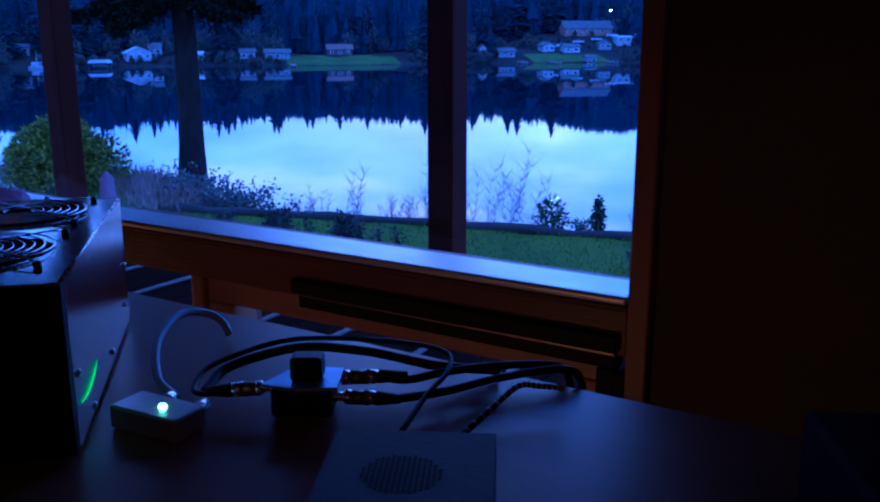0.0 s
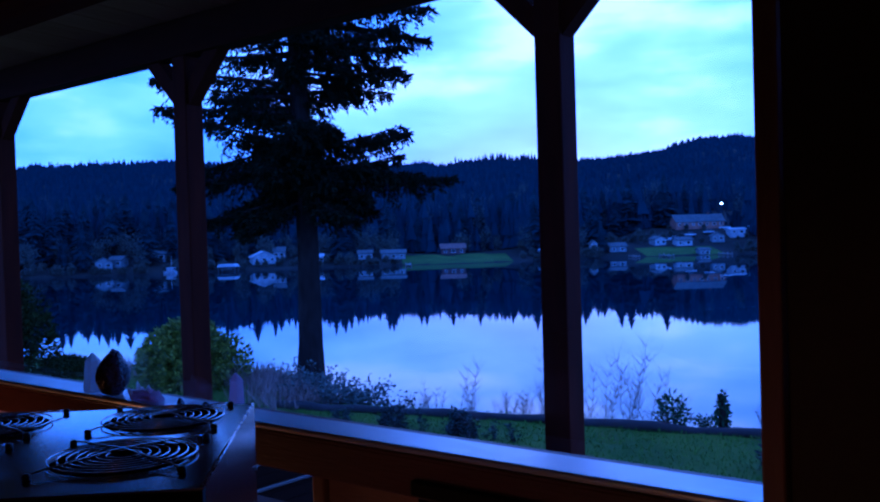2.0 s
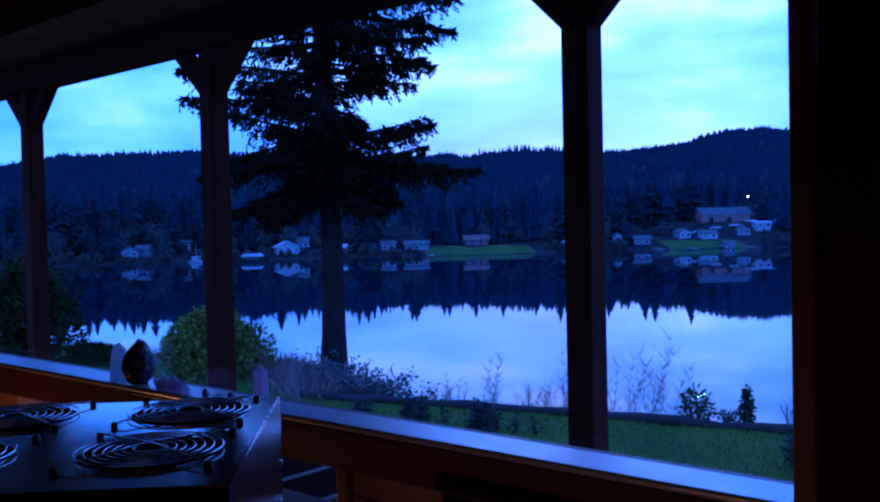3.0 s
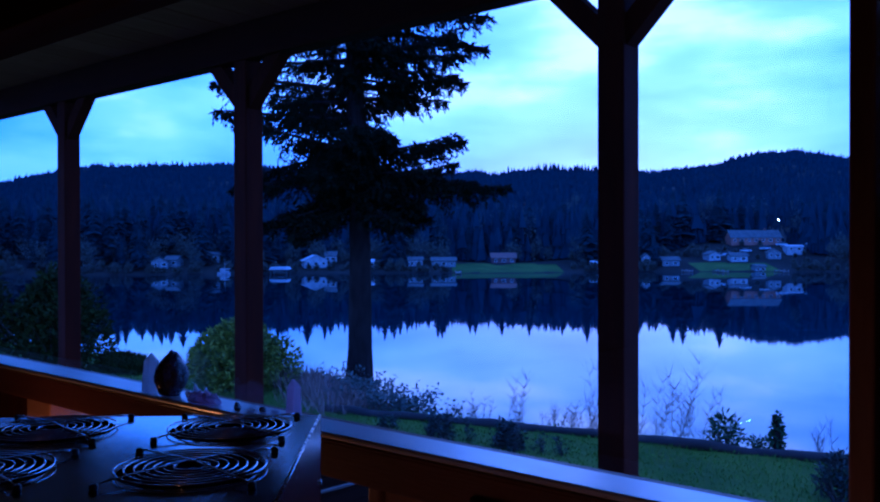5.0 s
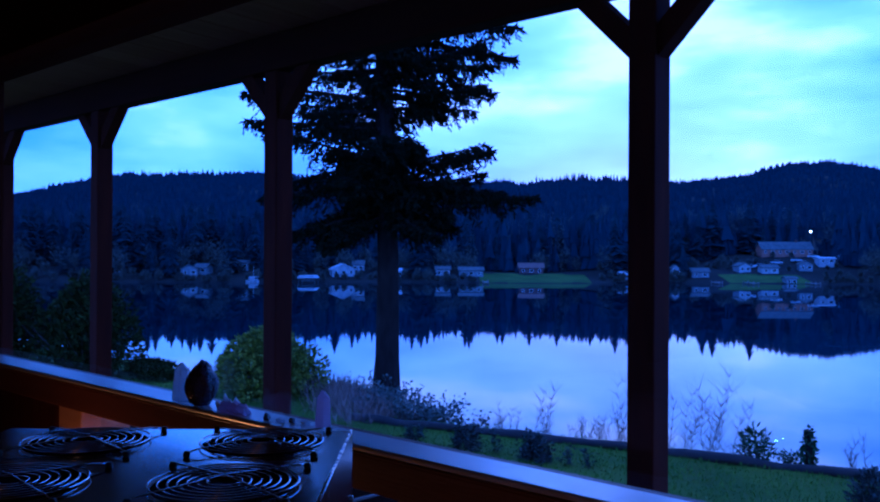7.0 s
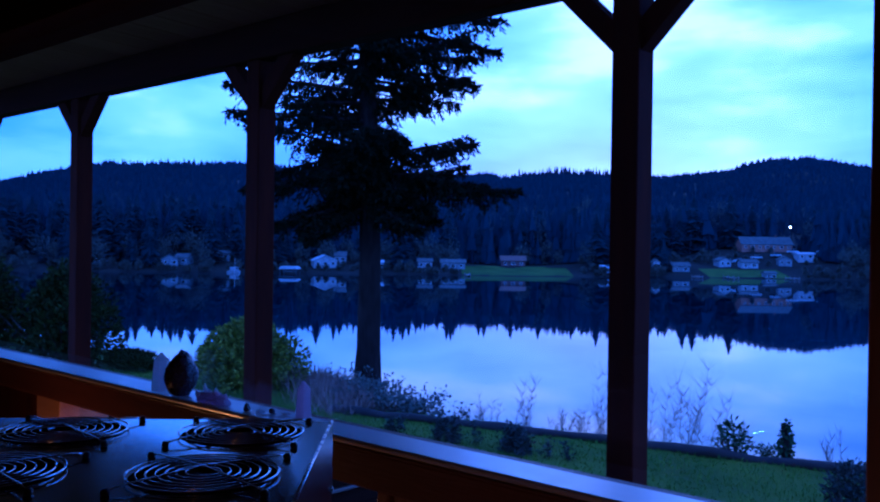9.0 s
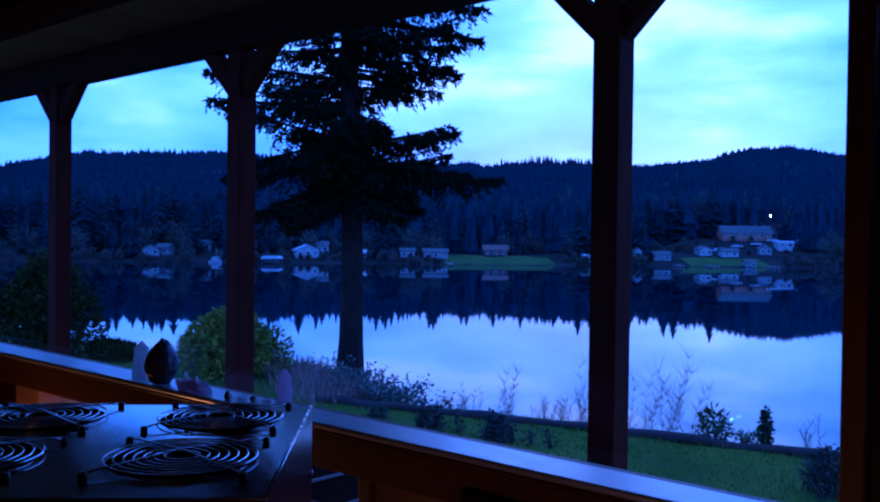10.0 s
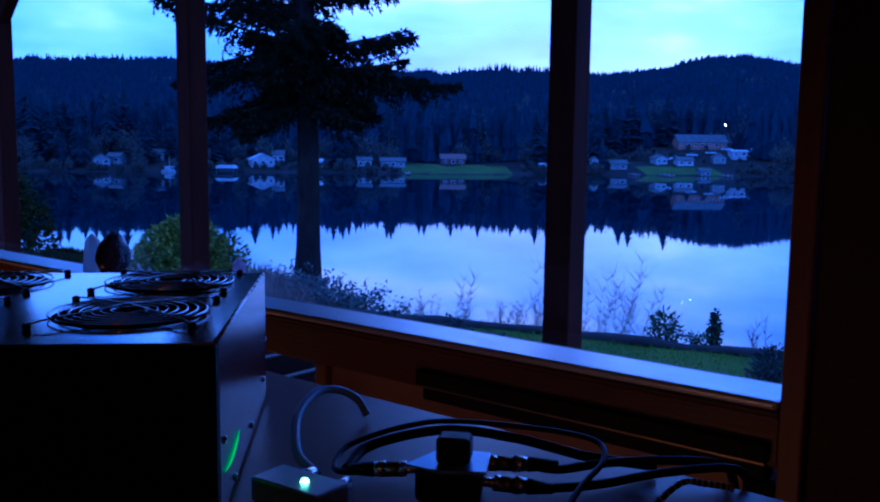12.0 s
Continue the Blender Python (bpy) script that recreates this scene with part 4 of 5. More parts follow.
for k, (x, h) in enumerate(((-1.575, 0.016), (-1.545, 0.008), (-1.52, 0.010), (-1.49, 0.007))):
    bm = bmesh.new()
    bmesh.ops.create_icosphere(bm, subdivisions=2, radius=1.0)
    for v in bm.verts:
        c = v.co * (1 + noise.noise(v.co * 3 + Vector((k * 3, 0, 0))) * 0.5)
        v.co = Vector((c.x * (0.006 + 0.006 * (k % 2)), c.y * 0.007, max(c.z, -0.5) * h * 0.66 + h * 0.33))
    ob = part("pebble", bm, M_GEODE if k % 2 == 0 else M_QUARTZ)
    ob.location = (x, 1.21 + 0.01 * k, SILL_Z + 0.0003)
    tagged(ob, "small rough stone chip on the sill", "stone", "stone chips")

# ---------------------------------------------------------------- far shore houses and boats
M_WHITE = surface("white_siding", (0.26, 0.26, 0.27), (0.50, 0.50, 0.50), 0.6, 0.6, 6, 0.1)
M_GREYSIDE = surface("grey_siding", (0.14, 0.145, 0.15), (0.28, 0.29, 0.30), 0.6, 0.6, 6, 0.1)
M_REDSIDE = surface("red_brown_siding", (0.07, 0.04, 0.036), (0.12, 0.07, 0.06), 0.6, 0.6, 6, 0.1)
M_TANSIDE = surface("tan_siding", (0.20, 0.11, 0.075), (0.30, 0.17, 0.12), 0.6, 0.6, 6, 0.1)
M_SLATE = surface("grey_shingle", (0.05, 0.055, 0.055), (0.12, 0.125, 0.125), 0.8, 0.8, 8, 0.2)
M_PALEROOF = surface("pale_roof", (0.38, 0.38, 0.40), (0.55, 0.55, 0.57), 0.6, 0.8, 8, 0.1)
M_DARKPANE = surface("dark_pane", (0.02, 0.025, 0.03), (0.05, 0.055, 0.06), 0.12, 1, 10, 0.0)
M_TRIM = surface("white_trim", (0.65, 0.65, 0.65), (0.8, 0.8, 0.8), 0.5, 2, 20, 0.05)
M_DOCK = surface("dock_planks", (0.12, 0.11, 0.10), (0.26, 0.24, 0.22), 0.8, 1, 10, 0.2)
M_LAMP = glow("street_lamp_glow", (1.0, 0.93, 0.8), 45.0)
M_WARMPANE = glow("lit_pane", (1.0, 0.75, 0.45), 1.2)
FAR_YAW = math.degrees(math.atan2(RGT.y, RGT.x))


def house(col, up, w, d, h, rise, wall, roof, label, turn=0, gable=False, lift=0.0):
    """A gabled house facing the lake; up: metres behind the shore."""
    w, d, h, rise = w * 0.77, d * 0.77, h * 0.76, rise * 0.76
    b = shore(at_bearing(col, 315)) + up
    a = at_bearing(col, b)
    x, y, z = far_point(a, b)
    ob = holder("house", Matrix.Translation((x, y, z + lift)) @ pose(0, 0, 0, 0, 0, FAR_YAW + turn), label, "house", "houses on the far shore")
    box("wall", (-w / 2, -d / 2, -1.2 - lift), (w / 2, d / 2, h), wall, ob)
    bm = bmesh.new()
    o = 0.45
    if gable:
        prof = [(-w / 2 - o, h - 0.15), (0, h + rise), (w / 2 + o, h - 0.15), (w / 2 + o, h - 0.4), (0, h + rise - 0.25), (-w / 2 - o, h - 0.4)]
        A = [bm.verts.new((p, -d / 2 - o, q)) for p, q in prof]
        B = [bm.verts.new((p, d / 2 + o, q)) for p, q in prof]
        gab = [(-w / 2, h - 0.02), (w / 2, h - 0.02), (0, h + rise - 0.3)]
    else:
        prof = [(-d / 2 - o, h - 0.15), (0, h + rise), (d / 2 + o, h - 0.15), (d / 2 + o, h - 0.4), (0, h + rise - 0.25), (-d / 2 - o, h - 0.4)]
        A = [bm.verts.new((-w / 2 - o, p, q)) for p, q in prof]
        B = [bm.verts.new((w / 2 + o, p, q)) for p, q in prof]
        gab = [(-d / 2, h - 0.02), (d / 2, h - 0.02), (0, h + rise - 0.3)]
    for i in range(6):
        j = (i + 1) % 6
        bm.faces.new((A[i], A[j], B[j], B[i]))
    bm.faces.new((A[0], A[1], A[4], A[5])); bm.faces.new((A[1], A[2], A[3], A[4]))
    bm.faces.new((B[0], B[1], B[4], B[5])); bm.faces.new((B[1], B[2], B[3], B[4]))
    bmesh.ops.recalc_face_normals(bm, faces=bm.faces)
    part("roof", bm, roof, ob)
    for s in (-1, 1):
        bm = bmesh.new()
        tri = []
        for off in (0, -0.12 * s):
            tri.append([bm.verts.new((p, s * d / 2 + off, q) if gable else (s * w / 2 + off, p, q)) for p, q in gab])
        bm.faces.new(tri[0]); bm.faces.new(tri[1][::-1])
        for i in range(3):
            bm.faces.new((tri[0][i], tri[0][(i + 1) % 3], tri[1][(i + 1) % 3], tri[1][i]))
        bmesh.ops.recalc_face_normals(bm, faces=bm.faces)
        part("gable_wall", bm, wall, ob)
    n = max(2, int(w / 2.6))
    for k in range(n):
        wx = -w / 2 + w * (k + 0.5) / n
        wd = 0.75 if k % 2 else 0.5
        win_o = box("window", (wx - wd, -d / 2 - 0.06, h - 1.75), (wx + wd, -d / 2 - 0.005, h - 0.65), M_TRIM, ob)
        box("pane", (wx - wd + 0.1, -d / 2 - 0.08, h - 1.65), (wx + wd - 0.1, -d / 2 - 0.062, h - 0.75), M_DARKPANE, win_o)
    if w > 9:
        ch = bmesh.new()
        add_box(ch, (w * 0.22, -0.4, h), (w * 0.22 + 0.7, 0.4, h + rise + 0.9))
        part("chimney", ch, M_REDSIDE, ob)
    return ob


house(-592, 16, 4.5, 5, 2.6, 1.2, M_GREYSIDE, M_SLATE, "small grey house among the far trees")
house(-470, 12, 7, 6, 3.0, 2.0, M_GREYSIDE, M_SLATE, "grey two-gabled house by the far shore", 20, True)
house(-444, 15, 6, 6, 3.0, 1.6, M_GREYSIDE, M_SLATE, "grey house beside a two-gabled one", -15)
house(-374, 22, 6.5, 6, 3.4, 1.2, M_GREYSIDE, M_SLATE, "grey house with white windows on the far slope")
house(-196, 12, 10.5, 8, 3.0, 2.4, M_WHITE, M_PALEROOF, "white house with a broad pale gable by the lake", 18, True)
house(-166, 18, 5, 6, 3.6, 2.0, M_WHITE, M_SLATE, "white house with a steep gable")
house(-96, 10, 3, 4, 2.8, 1.0, M_WHITE, M_PALEROOF, "small white cabin near the water")
house(-16, 14, 6.5, 6, 2.6, 1.4, M_WHITE, M_SLATE, "pale low house with a grey roof")
house(34, 15, 11, 7, 2.6, 1.5, M_GREYSIDE, M_SLATE, "long grey house with white windows")
house(140, 34, 11.5, 8, 2.8, 2.2, M_REDSIDE, M_REDSIDE, "long red-brown house behind the lakeside lawn")
house(305, 8, 4, 5, 2.4, 1.0, M_WHITE, M_PALEROOF, "small white boathouse by the lawn")
house(395, 8, 3, 4, 5.0, 1.6, M_WHITE, M_SLATE, "narrow tall white house at the water", 0, True)
house(438, 12, 8, 6, 2.5, 1.6, M_GREYSIDE, M_SLATE, "low grey house by the far shore")
house(514, 22, 6, 6, 2.8, 1.6, M_WHITE, M_SLATE, "white house under a grey roof", 12, True)
house(560, 20, 8, 6, 2.6, 1.4, M_WHITE, M_SLATE, "white house with many windows")
house(588, 48, 26, 10, 2.4, 3.8, M_TANSIDE, M_SLATE, "long tan lodge with a grey-green roof on the slope", 0, False, 0.9)
house(625, 25, 6, 6, 3.0, 1.8, M_GREYSIDE, M_SLATE, "blue-grey house by the far shore", -10, True)
house(660, 34, 8, 6, 3.4, 0.5, M_WHITE, M_PALEROOF, "white flat-roofed building by the trees")
house(702, 38, 8, 6, 3.6, 0.5, M_WHITE, M_PALEROOF, "white flat-roofed building on the slope")
house(598, 3, 5, 4, 2.0, 0.8, M_GREYSIDE, M_SLATE, "low blue-grey boathouse at the water", 8)


M_CARPAINT = surface("pale_car_paint", (0.45, 0.46, 0.48), (0.6, 0.61, 0.63), 0.3, 1, 20, 0.0)


def parked_car(col, up, turn):
    b = shore(at_bearing(col, 315)) + up
    x, y, z = far_point(at_bearing(col, b), b)
    ob = holder("parked_car", Matrix.Translation((x, y, z)) @ pose(0, 0, 0, 0, 0, FAR_YAW + turn), "pale car parked near the far shore houses", "car", "parked cars")
    box("body", (-2.1, -0.85, 0.3), (2.1, 0.85, 0.95), M_CARPAINT, ob, 0.12)
    box("cabin", (-1.2, -0.75, 0.96), (1.1, 0.75, 1.5), M_DARKPANE, ob, 0.15)
    box("roof", (-1.0, -0.72, 1.505), (0.9, 0.72, 1.56), M_CARPAINT, ob, 0.02)
    for sx in (-1.3, 1.3):
        for sy in (-0.8, 0.8):
            bm = bmesh.new()
            add_cyl(bm, (sx, sy - 0.1, 0.32), (sx, sy + 0.1, 0.32), 0.32, 12)
            part("wheel", bm, M_RUBBER, ob)


for col, up, turn in ((528, 30, 10), (545, 31, -5), (575, 34, 0), (610, 36, 20), (640, 40, -10), (318, 5, 30)):
    parked_car(col, up, turn)


def dock(col, length, label):
    b = shore(at_bearing(col, 310)) - length / 2
    a = at_bearing(col, b)
    x, y, z = far_point(a, b)
    ob = holder("dock", Matrix.Translation((x, y, WATER_Z)) @ pose(0, 0, 0, 0, 0, FAR_YAW), label, "dock", "docks on the far shore")
    box("planking", (-0.9, -length / 2, 0.35), (0.9, length / 2, 0.5), M_DOCK, ob)
    for s in (-1, 1):
        for t in (-0.45, 0, 0.45):
            box("pile", (s * 0.8 - 0.1, t * length - 0.1, -1.5), (s * 0.8 + 0.1, t * length + 0.1, 1.0), M_DOCK, ob)


for col, ln in ((-300, 9), (-110, 7), (60, 10), (330, 10), (470, 8), (530, 12), (640, 9)):
    dock(col, ln, "weathered wooden dock on the far shore")

# moored cabin boat with a mast
b0 = 300.0
boat = holder("cabin_boat", Matrix.Translation(RGT * at_bearing(-357, b0) + FWD * b0 + Vector((0, 0, WATER_Z))) @ pose(0, 0, 0, 0, 0, FAR_YAW + 65) @ Matrix.Scale(0.7, 4), "white cabin boat with a mast moored on the lake", "boat")
bm = bmesh.new()
sec = []
for yy, ww in ((-3.4, 1.3), (-1.5, 1.6), (1.5, 1.4), (3.6, 0.15)):
    sec.append([bm.verts.new(p) for p in ((-ww, yy, 0.95), (-ww * 0.75, yy, -0.2), (ww * 0.75, yy, -0.2), (ww, yy, 0.95))])
for p, q in zip(sec, sec[1:]):
    for i in range(3):
        bm.faces.new((p[i], p[i + 1], q[i + 1], q[i]))
    bm.faces.new((p[3], p[0], q[0], q[3]))
bm.faces.new(sec[0]); bm.faces.new(sec[-1][::-1])
bmesh.ops.recalc_face_normals(bm, faces=bm.faces)
part("hull", bm, M_WHITE, boat)
box("cabin", (-1.2, -2.6, 0.96), (1.2, 1.2, 2.6), M_WHITE, boat, 0.15)
for x in (-0.75, 0, 0.75):
    box("window", (x - 0.28, -2.63, 1.7), (x + 0.28, -2.605, 2.3), M_DARKPANE, boat)
box("canopy", (-1.4, -2.9, 2.62), (1.4, 1.0, 2.75), M_PALEROOF, boat)
bm = bmesh.new()
add_tube(bm, [(1.2, 0, 0.9), (1.2, 0, 7.5)], [0.07, 0.04], 8)
part("mast", bm, M_TRIM, boat)

# covered boat lift
lift = holder("boat_lift", Matrix.Translation(RGT * at_bearing(-256, 298) + FWD * 298 + Vector((0, 0, WATER_Z))) @ pose(0, 0, 0, 0, 0, FAR_YAW - 8), "white-roofed boat lift standing in the lake", "boat lift")
for sx in (-2.7, 2.7):
    for sy in (-2, 2):
        box("post", (sx - 0.1, sy - 0.1, -1.5), (sx + 0.1, sy + 0.1, 1.6), M_SLATE, lift)
bm = bmesh.new()
pr = [(-3.1, 1.6), (-2.4, 2.5), (2.4, 2.5), (3.1, 1.6)]
A = [bm.verts.new((p, -2.6, q)) for p, q in pr]
B = [bm.verts.new((p, 2.6, q)) for p, q in pr]
bm.faces.new(A); bm.faces.new(B[::-1])
for i in range(4):
    bm.faces.new((A[i], A[(i + 1) % 4], B[(i + 1) % 4], B[i]))
bmesh.ops.recalc_face_normals(bm, faces=bm.faces)
part("roof", bm, M_PALEROOF, lift)
bm = bmesh.new()
add_box(bm, (-1.9, -2.2, 0.5), (1.9, 2.2, 1.2), 0.3)
part("boat_hull", bm, M_SLATE, lift)

# street lamp on the far slope
lx, ly, lz = far_point(at_bearing(635, 540), 540)
lampost = holder("street_lamp", pose(lx, ly, lz), "tall lit street lamp on the far slope", "street lamp")
bm = bmesh.new()
add_tube(bm, [(0, 0, -1), (0, 0, 14.6 - lz)], [0.14, 0.09], 8)
part("pole", bm, M_SLATE, lampost)
bm = bmesh.new()
bmesh.ops.create_icosphere(bm, subdivisions=2, radius=0.40)
bmesh.ops.translate(bm, verts=bm.verts, vec=(0, 0, 15.2 - lz))
part("lamp_head", bm, M_LAMP, lampost, "glowing lamp head", True)

# ---------------------------------------------------------------- garden: log, shrubs, fir
log_a, log_b = Vector((-11.6, 9.95, 0)), Vector((3.5, 14.2, 0))
bm = bmesh.new()
pts = []
for k in range(31):
    p = log_a.lerp(log_b, k / 30)
    pts.append((p.x + 0.03 * math.sin(k), p.y + 0.04 * math.sin(k * 1.7), height(p.x, p.y) + 0.03 + 0.02 * math.sin(k * 2.3)))
add_tube(bm, pts, [0.075 + 0.012 * math.sin(k * 1.3) for k in range(31)], 12)
tagged(part("garden_log", bm, M_LOG, None, "", True), "long weathered log edging the lawn", "log")


def tree_limb(bm, p0, d0, length, r0, rng, droop=-0.25, seg=7, wob=0.10):
    p, d, pts, rad = Vector(p0), Vector(d0).normalized(), [Vector(p0)], [r0]
    for i in range(seg):
        d = (d + Vector((rng.normal(0, wob), rng.normal(0, wob), droop * (1 - 1.7 * i / seg) / seg + rng.normal(0, wob * 0.5)))).normalized()
        p = p + d * (length / seg)
        pts.append(p.copy())
        rad.append(r0 * (1 - 0.85 * (i + 1) / seg))
    add_tube(bm, pts, rad, 5)
    return pts


# the great fir: base at the bank, crown starting about three metres up
FIR = Vector((-13.63, 12.71, 0))
FIR.z = height(FIR.x, FIR.y)
fir = holder("fir_tree", Matrix.Translation(FIR), "tall dark fir with drooping layered boughs on the bank", "tree")
rng = np.random.default_rng(21)
bm = bmesh.new()
prof = ((-0.6, 0.46), (0.0, 0.36), (0.35, 0.29), (1.0, 0.245), (3.0, 0.215), (6.0, 0.185), (9.0, 0.15), (13.0, 0.07), (15.5, 0.02))
tp = [(0.05 * math.sin(z * 0.5) - 0.012 * z, 0.03 * math.sin(z * 0.7), z) for z, q in prof]
add_tube(bm, tp, [q for z, q in prof], 16)
trunk = part("trunk", bm, M_BARK, fir, "grey-brown furrowed trunk", True)
limb_bm = bmesh.new()
P, D = [], []
view_r = RGT.normalized()
view_f = FWD.normalized()


def bough(z, az, length, rise, droop, density=1.0):
    """One bough: az in degrees from the viewer's right, anticlockwise from above."""
    a = radians(az)
    d = view_r * math.cos(a) + view_f * math.sin(a)
    pts = tree_limb(limb_bm, (0.0, 0.0, z), d + Vector((0, 0, rise)), length, 0.028 + 0.012 * length, rng, droop)
    side = d.cross(Vector((0, 0, 1)))
    for i in range(1, len(pts)):
        seg_n = int((7 + 3 * length) * density)
        for k in range(seg_n):
            t = rng.uniform()
            q = pts[i - 1].lerp(pts[i], t)
            f = (i - 1 + t) / (len(pts) - 1)
            # foliage sits in tufts, with bare stretches of limb between them higher up
            if f < 0.12 or (density < 1 and q.z > 5.4 and noise.noise((q.x * 1.9, q.y * 1.9, q.z * 2.3)) < -0.05):
                continue
            wide = (0.25 + 0.16 * length) * (1 - f) ** 0.6 * 1.0 + 0.12
            s = 1 if rng.uniform() < 0.5 else -1
            tw = (d * 0.75 + side * s * rng.uniform(0.3, 1.2) + Vector((0, 0, rng.uniform(-1.5, 0.2)))).normalized()
            ln = wide * rng.uniform(0.35, 1.1)
            end = q + tw * ln + Vector((0, 0, -0.22 * ln))
            if k % 3 == 0:
                add_tube(limb_bm, [q, end], [0.007, 0.003], 3, False)
            m = int(10 + 18 * ln)
            for j in range(m):
                g = q.lerp(end, (j + rng.uniform()) / m)
                P.append((g.x, g.y, g.z))
                D.append((tw.x * 0.8, tw.y * 0.8, tw.z * 0.8 - 0.30))


# hand-laid boughs that shape the outline seen against the sky
for z, az, ln, rise, droop in ((4.55, 8, 3.1, 0.02, -0.15), (4.5, -20, 2.3, 0.0, -0.25), (4.5, 5, 2.5, 0.32, -0.15), (4.45, 25, 2.2, 0.30, -0.10), (4.8, -5, 2.0, 0.30, -0.10),
                               (6.3, -8, 2.0, 0.20, -0.75), (6.6, 12, 2.3, 0.20, -0.70), (7.4, 4, 2.6, 0.14, -0.45), (7.8, -12, 2.7, 0.08, -0.50), (6.9, -30, 2.3, 0.2, -0.6), (7.0, 30, 2.3, 0.15, -0.6),
                               (5.7, 178, 2.9, 0.10, -0.50), (6.2, 190, 2.9, 0.15, -0.40), (5.0, 172, 2.8, 0.05, -0.40), (4.6, 185, 2.5, 0.0, -0.50), (7.0, 176, 2.3, 0.25, -0.35), (4.3, 170, 1.9, 0.0, -0.6),
                               (4.0, 160, 1.8, -0.15, -0.9), (3.9, 215, 1.6, -0.2, -0.9), (4.0, 195, 2.1, -0.1, -0.8), (3.9, 330, 1.5, -0.2, -0.9), (4.1, 290, 1.6, -0.15, -0.8), (4.05, 20, 1.5, -0.1, -0.9),
                               (4.9, 250, 1.6, 0.0, -0.5), (5.3, 280, 1.4, 0.05, -0.5), (5.6, 220, 1.8, 0.05, -0.5), (6.4, 262, 1.5, 0.1, -0.5), (7.2, 300, 1.6, 0.1, -0.5)):
    bough(z, az, ln, rise, droop, 1.25)
zz = 4.25
while zz < 14.8:
    top = max(0.0, (zz - 8.0) / 8.0)
    for k in range(8 if zz < 5.3 else 5):
        az = rng.uniform(0, 360)
        ln = (rng.uniform(1.5, 2.5) if k < 2 else rng.uniform(0.6, 1.5)) * (1 - 0.75 * top)
        if 5.25 < zz < 6.15 and (az < 60 or az > 320):
            ln = min(ln, 0.8)
        bough(zz + rng.uniform(-0.15, 0.15), az, ln, rng.uniform(-0.1, 0.35), rng.uniform(-0.8, -0.3), 0.72)
    zz += 0.30
part("limbs", limb_bm, M_BARK, fir, "dark bare limbs")
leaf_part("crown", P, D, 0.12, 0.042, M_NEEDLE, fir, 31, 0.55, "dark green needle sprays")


def leafy_bush(name, x, y, w, d, h, n, leaf, mat, label, seed, cat="bush", stems=14):
    z = height(x, y)
    ob = holder(name, pose(x, y, z), label, cat)
    rng = np.random.default_rng(seed)
    lob = [(0.62 * math.cos(k * 2.4) * f, 0.62 * math.sin(k * 2.4) * f, 0.66 - 0.42 * f + rng.uniform(-0.06, 0.05), rng.uniform(0.30, 0.42)) for k, f in enumerate(np.linspace(0.1, 1.0, 20))]
    P, D = [], []
    while len(P) < n:
        cx, cy, cz, cr = lob[rng.integers(len(lob))]
        v = rng.normal(0, 1, 3)
        v /= np.linalg.norm(v)
        q = np.array((cx, cy, cz)) + v * cr * rng.uniform(0.72, 1.05)
        if q[2] < 0.03 or (q[0] ** 2 + q[1] ** 2) > 1.05 or q[2] > 1.08:
            continue
        P.append((q[0] * w / 2, q[1] * d / 2, q[2] * h))
        D.append((v[0], v[1], v[2] * 0.6 + 0.15))
    bm = bmesh.new()
    for k in range(stems):
        a = rng.uniform(0, 6.28)
        tree_limb(bm, (0.05 * math.cos(a), 0.05 * math.sin(a), -0.05), (math.cos(a) * 0.8, math.sin(a) * 0.8, 1.0), h * rng.uniform(0.6, 0.9), 0.025, rng, 0.1, 5)
    part("stems", bm, M_TWIG, ob)
    leaf_part("leaves", P, D, leaf, leaf * 0.42, mat, ob, seed + 1, 0.55)
    return ob


leafy_bush("rhododendron_bush", -14.62, 10.48, 2.66, 2.4, 1.30, 19000, 0.105, M_RHODO, "round yellow-green rhododendron bush on the lawn", 41)
leafy_bush("laurel_bush", -20.0, 9.4, 3.3, 2.6, 2.5, 9500, 0.15, M_DARKSHRUB, "large dark laurel bush at the lawn edge", 43)
leafy_bush("laurel_bush", -21.6, 8.1, 3.0, 2.6, 2.7, 8000, 0.15, M_DARKSHRUB, "large dark laurel bush beyond the lawn", 44)
leafy_bush("laurel_bush", -18.5, 10.3, 1.9, 1.2, 0.28, 2200, 0.10, M_DARKSHRUB, "low dark shrub at the foot of the laurels", 51, stems=9)
leafy_bush("laurel_bush", -19.9, 10.9, 2.0, 1.4, 0.30, 2200, 0.11, M_DARKSHRUB, "low dark shrub on the lake bank", 52, stems=9)
leafy_bush("leafy_shrub", -5.45, 11.95, 0.62, 0.5, 0.48, 420, 0.085, M_IVY, "small green broad-leaved shrub behind the log", 45, stems=8)
leafy_bush("leafy_shrub", -5.02, 12.05, 0.5, 0.4, 0.20, 200, 0.07, M_IVY, "low green shrub behind the log", 47, stems=6)
leafy_bush("leafy_shrub", -3.35, 10.25, 0.7, 0.6, 0.58, 900, 0.075, M_ROSEBUSH, "low green shrub on the lawn", 49, stems=8)

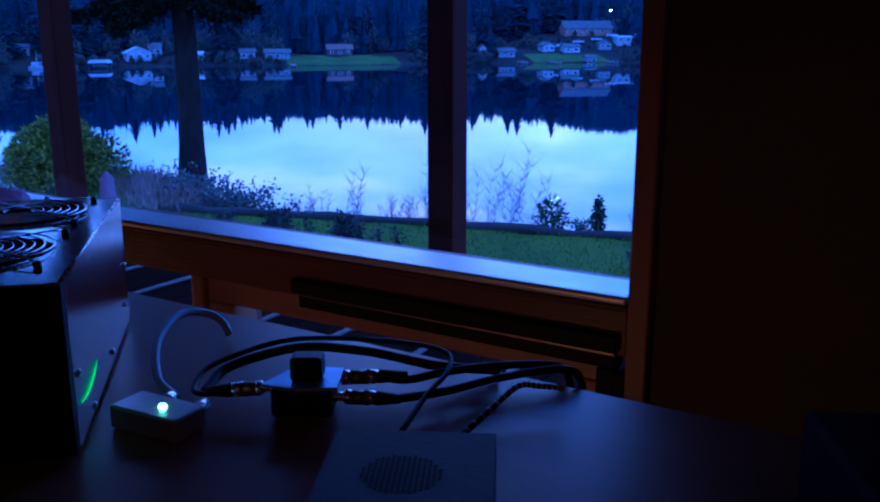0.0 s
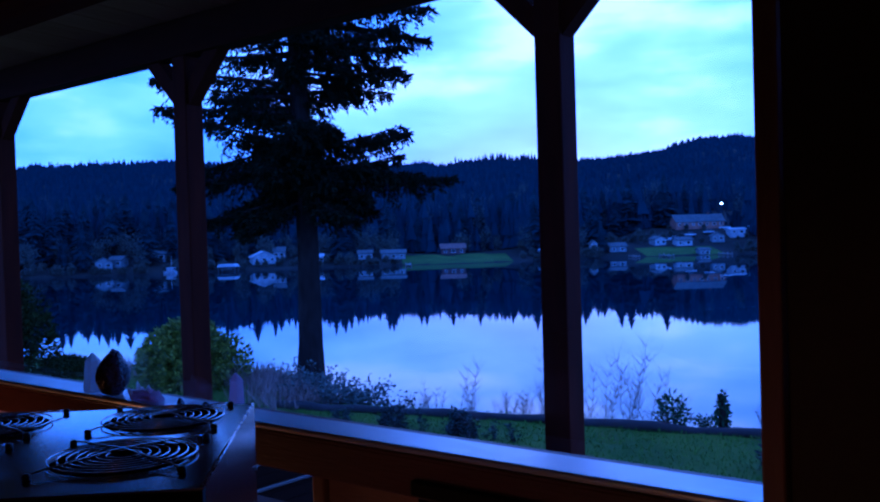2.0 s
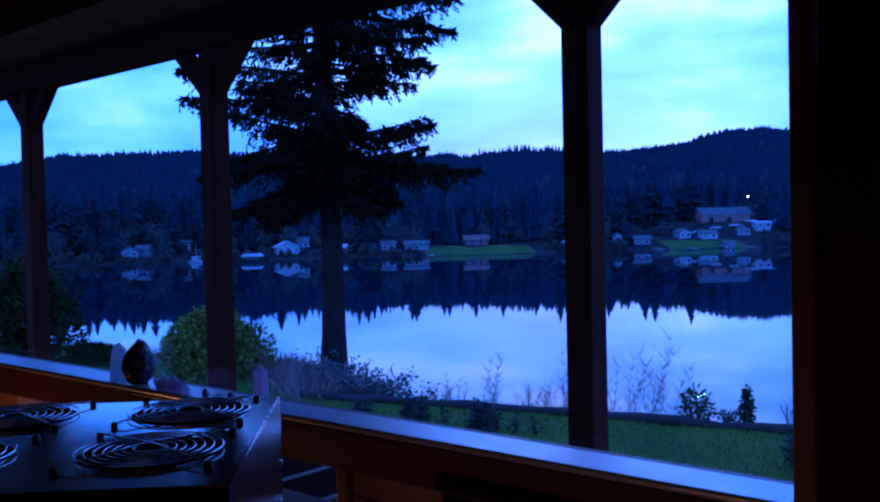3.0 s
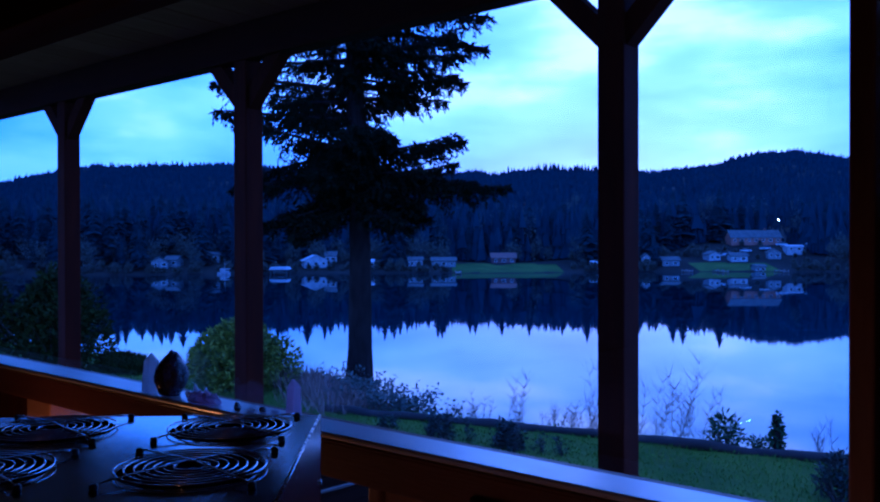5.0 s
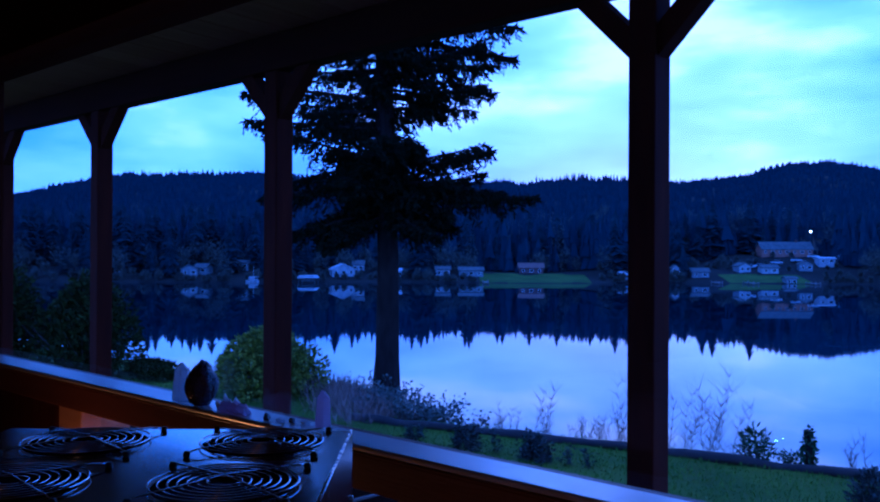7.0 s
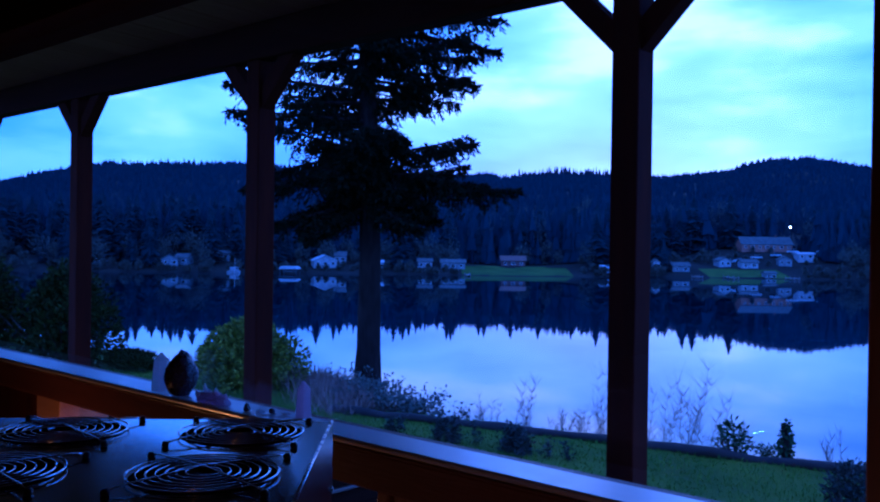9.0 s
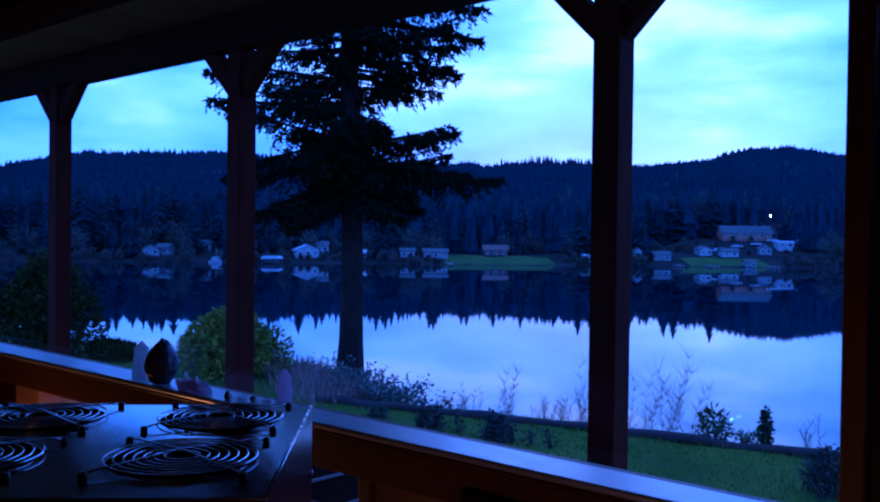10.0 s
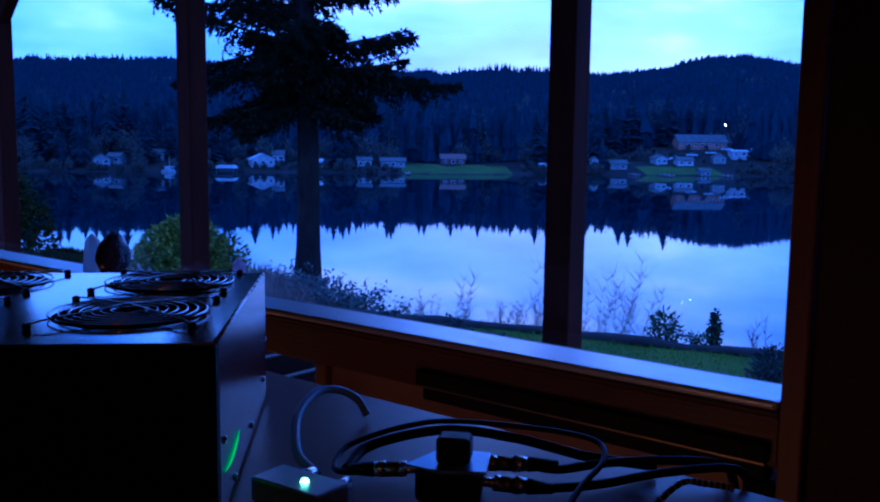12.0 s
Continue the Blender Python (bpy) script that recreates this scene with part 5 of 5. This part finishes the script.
# ivy-grown stump
sx, sy = -4.75, 12.0
st = holder("ivy_stump", pose(sx, sy, height(sx, sy)), "narrow stump wrapped in green ivy", "stump")
bm = bmesh.new()
add_tube(bm, [(0, 0, -0.1), (0.01, 0, 0.3), (-0.03, 0, 0.52)], [0.07, 0.055, 0.03], 9)
part("trunk", bm, M_BARK, st, "", True)
rng = np.random.default_rng(61)
P = [(0.085 * math.cos(a) * (1.1 - z), 0.085 * math.sin(a) * (1.1 - z), z * 0.55) for a, z in zip(rng.uniform(0, 6.28, 260), rng.uniform(0, 1, 260))]
leaf_part("ivy", P, [(p[0] * 8, p[1] * 8, -0.3) for p in P], 0.08, 0.05, M_IVY, st, 62)


def bare_sapling(x, y, h, n, seed, label="bare twiggy sapling on the lake bank", leaves=0):
    ob = holder("bare_shrub" if not leaves else "rose_bush", pose(x, y, height(x, y)), label, "shrub", "bare shrubs" if not leaves else "rose bushes")
    rng = np.random.default_rng(seed)
    bm = bmesh.new()
    P, D = [], []
    for k in range(n):
        a = rng.uniform(0, 6.28)
        pts = tree_limb(bm, (rng.uniform(-0.2, 0.2), rng.uniform(-0.2, 0.2), -0.05), (0.30 * math.cos(a), 0.30 * math.sin(a), 1.0), 0.72 * h * rng.uniform(0.5, 1.0), 0.0052 if not leaves else 0.008, rng, 0.05, 6, 0.10)
        for i in range(1, len(pts)):
            for j in range(6):
                b = rng.uniform(0, 6.28)
                q = tree_limb(bm, pts[i], (0.7 * math.cos(b), 0.7 * math.sin(b), 0.8), h * rng.uniform(0.08, 0.26), 0.0022, rng, 0.05, 3, 0.18)
                if leaves:
                    for w in range(leaves):
                        g = q[rng.integers(len(q))]
                        P.append((g.x + rng.normal(0, 0.03), g.y + rng.normal(0, 0.03), g.z + rng.normal(0, 0.03)))
                        D.append((rng.normal(), rng.normal(), 0.2))
    part("twigs", bm, M_TWIG, ob)
    if leaves:
        leaf_part("leaves", P, D, 0.06, 0.035, M_ROSEBUSH, ob, seed + 1)
    return ob


for k, (x, y, h, n) in enumerate(((-8.9, 11.8, 1.25, 6), (-7.9, 12.3, 1.0, 9), (-7.45, 12.2, 1.7, 8), (-6.95, 12.5, 1.7, 7), (-6.45, 12.6, 1.9, 6),
                                  (-6.0, 12.7, 1.5, 5), (-9.7, 11.6, 0.9, 9), (-4.4, 12.6, 0.9, 4), (-8.3, 12.1, 0.8, 10), (-7.1, 12.0, 0.9, 9))):
    bare_sapling(x, y, h, n, 70 + k)
for k, (x, y, h, n, lv) in enumerate(((-9.75, 9.55, 0.42, 3, 3), (-8.75, 9.55, 0.55, 5, 3), (-8.2, 9.6, 0.85, 4, 2), (-7.75, 9.75, 0.66, 6, 3), (-7.45, 9.7, 0.6, 5, 3), (-6.9, 10.0, 0.45, 2, 2))):
    bare_sapling(x, y, h, n, 90 + k, "small dark rose bush on the lawn", lv)

# dry grass and brambles on the bank round the fir
rng = np.random.default_rng(101)
P, D = [], []
for k in range(3800):
    t = rng.uniform()
    x = -18.0 + 7.0 * t
    y = bank_edge(x) + rng.uniform(-0.4, 1.5) - (0.9 if x < -11 else 0.0) * rng.uniform()
    P.append((x, y, height(x, y) - 0.02))
    D.append((rng.normal(0, 0.35), rng.normal(0, 0.35), 1.0))
ob = leaf_part("dry_grass", P, D, 0.40, 0.018, M_DRY, None, 102, 0.12)
tagged(ob, "tall dry tan grass along the lake bank", "grass", kind="stuff")
br = holder("bramble_thicket", pose(0, 0, 0), "arching bramble thicket beside the fir trunk", "bramble")
bm = bmesh.new()
P, D = [], []
for k in range(95):
    x = rng.uniform(-13.0, -10.2)
    y = bank_edge(x) + rng.uniform(0.0, 1.0)
    a = rng.uniform(0, 6.28)
    pts = tree_limb(bm, (x, y, height(x, y)), (0.7 * math.cos(a), 0.7 * math.sin(a), 1.1), rng.uniform(0.4, 0.9), 0.008, rng, -1.6, 8, 0.10)
    for q in pts[2:]:
        for j in range(5):
            P.append((q.x + rng.normal(0, 0.05), q.y + rng.normal(0, 0.05), q.z + rng.normal(0, 0.05)))
            D.append((rng.normal(), rng.normal(), 0.3))
part("canes", bm, M_TWIG, br)
leaf_part("leaves", P, D, 0.08, 0.05, M_BRAMBLE, br, 103)

# lawn grass blades on the stretch in view
P, D = [], []
rng = np.random.default_rng(111)
while len(P) < 42000:
    x, y = rng.uniform(-19, -1.5), rng.uniform(5.0, 12.6)
    if y > bank_edge(x) + 0.1:
        continue
    P.append((x, y, height(x, y) - 0.01))
    D.append((rng.normal(0, 0.4), rng.normal(0, 0.4), 1.0))
ob = leaf_part("lawn_grass", P, D, 0.06, 0.014, M_GRASS, None, 112, 0.2)
tagged(ob, "short green lawn grass", "grass", kind="stuff")
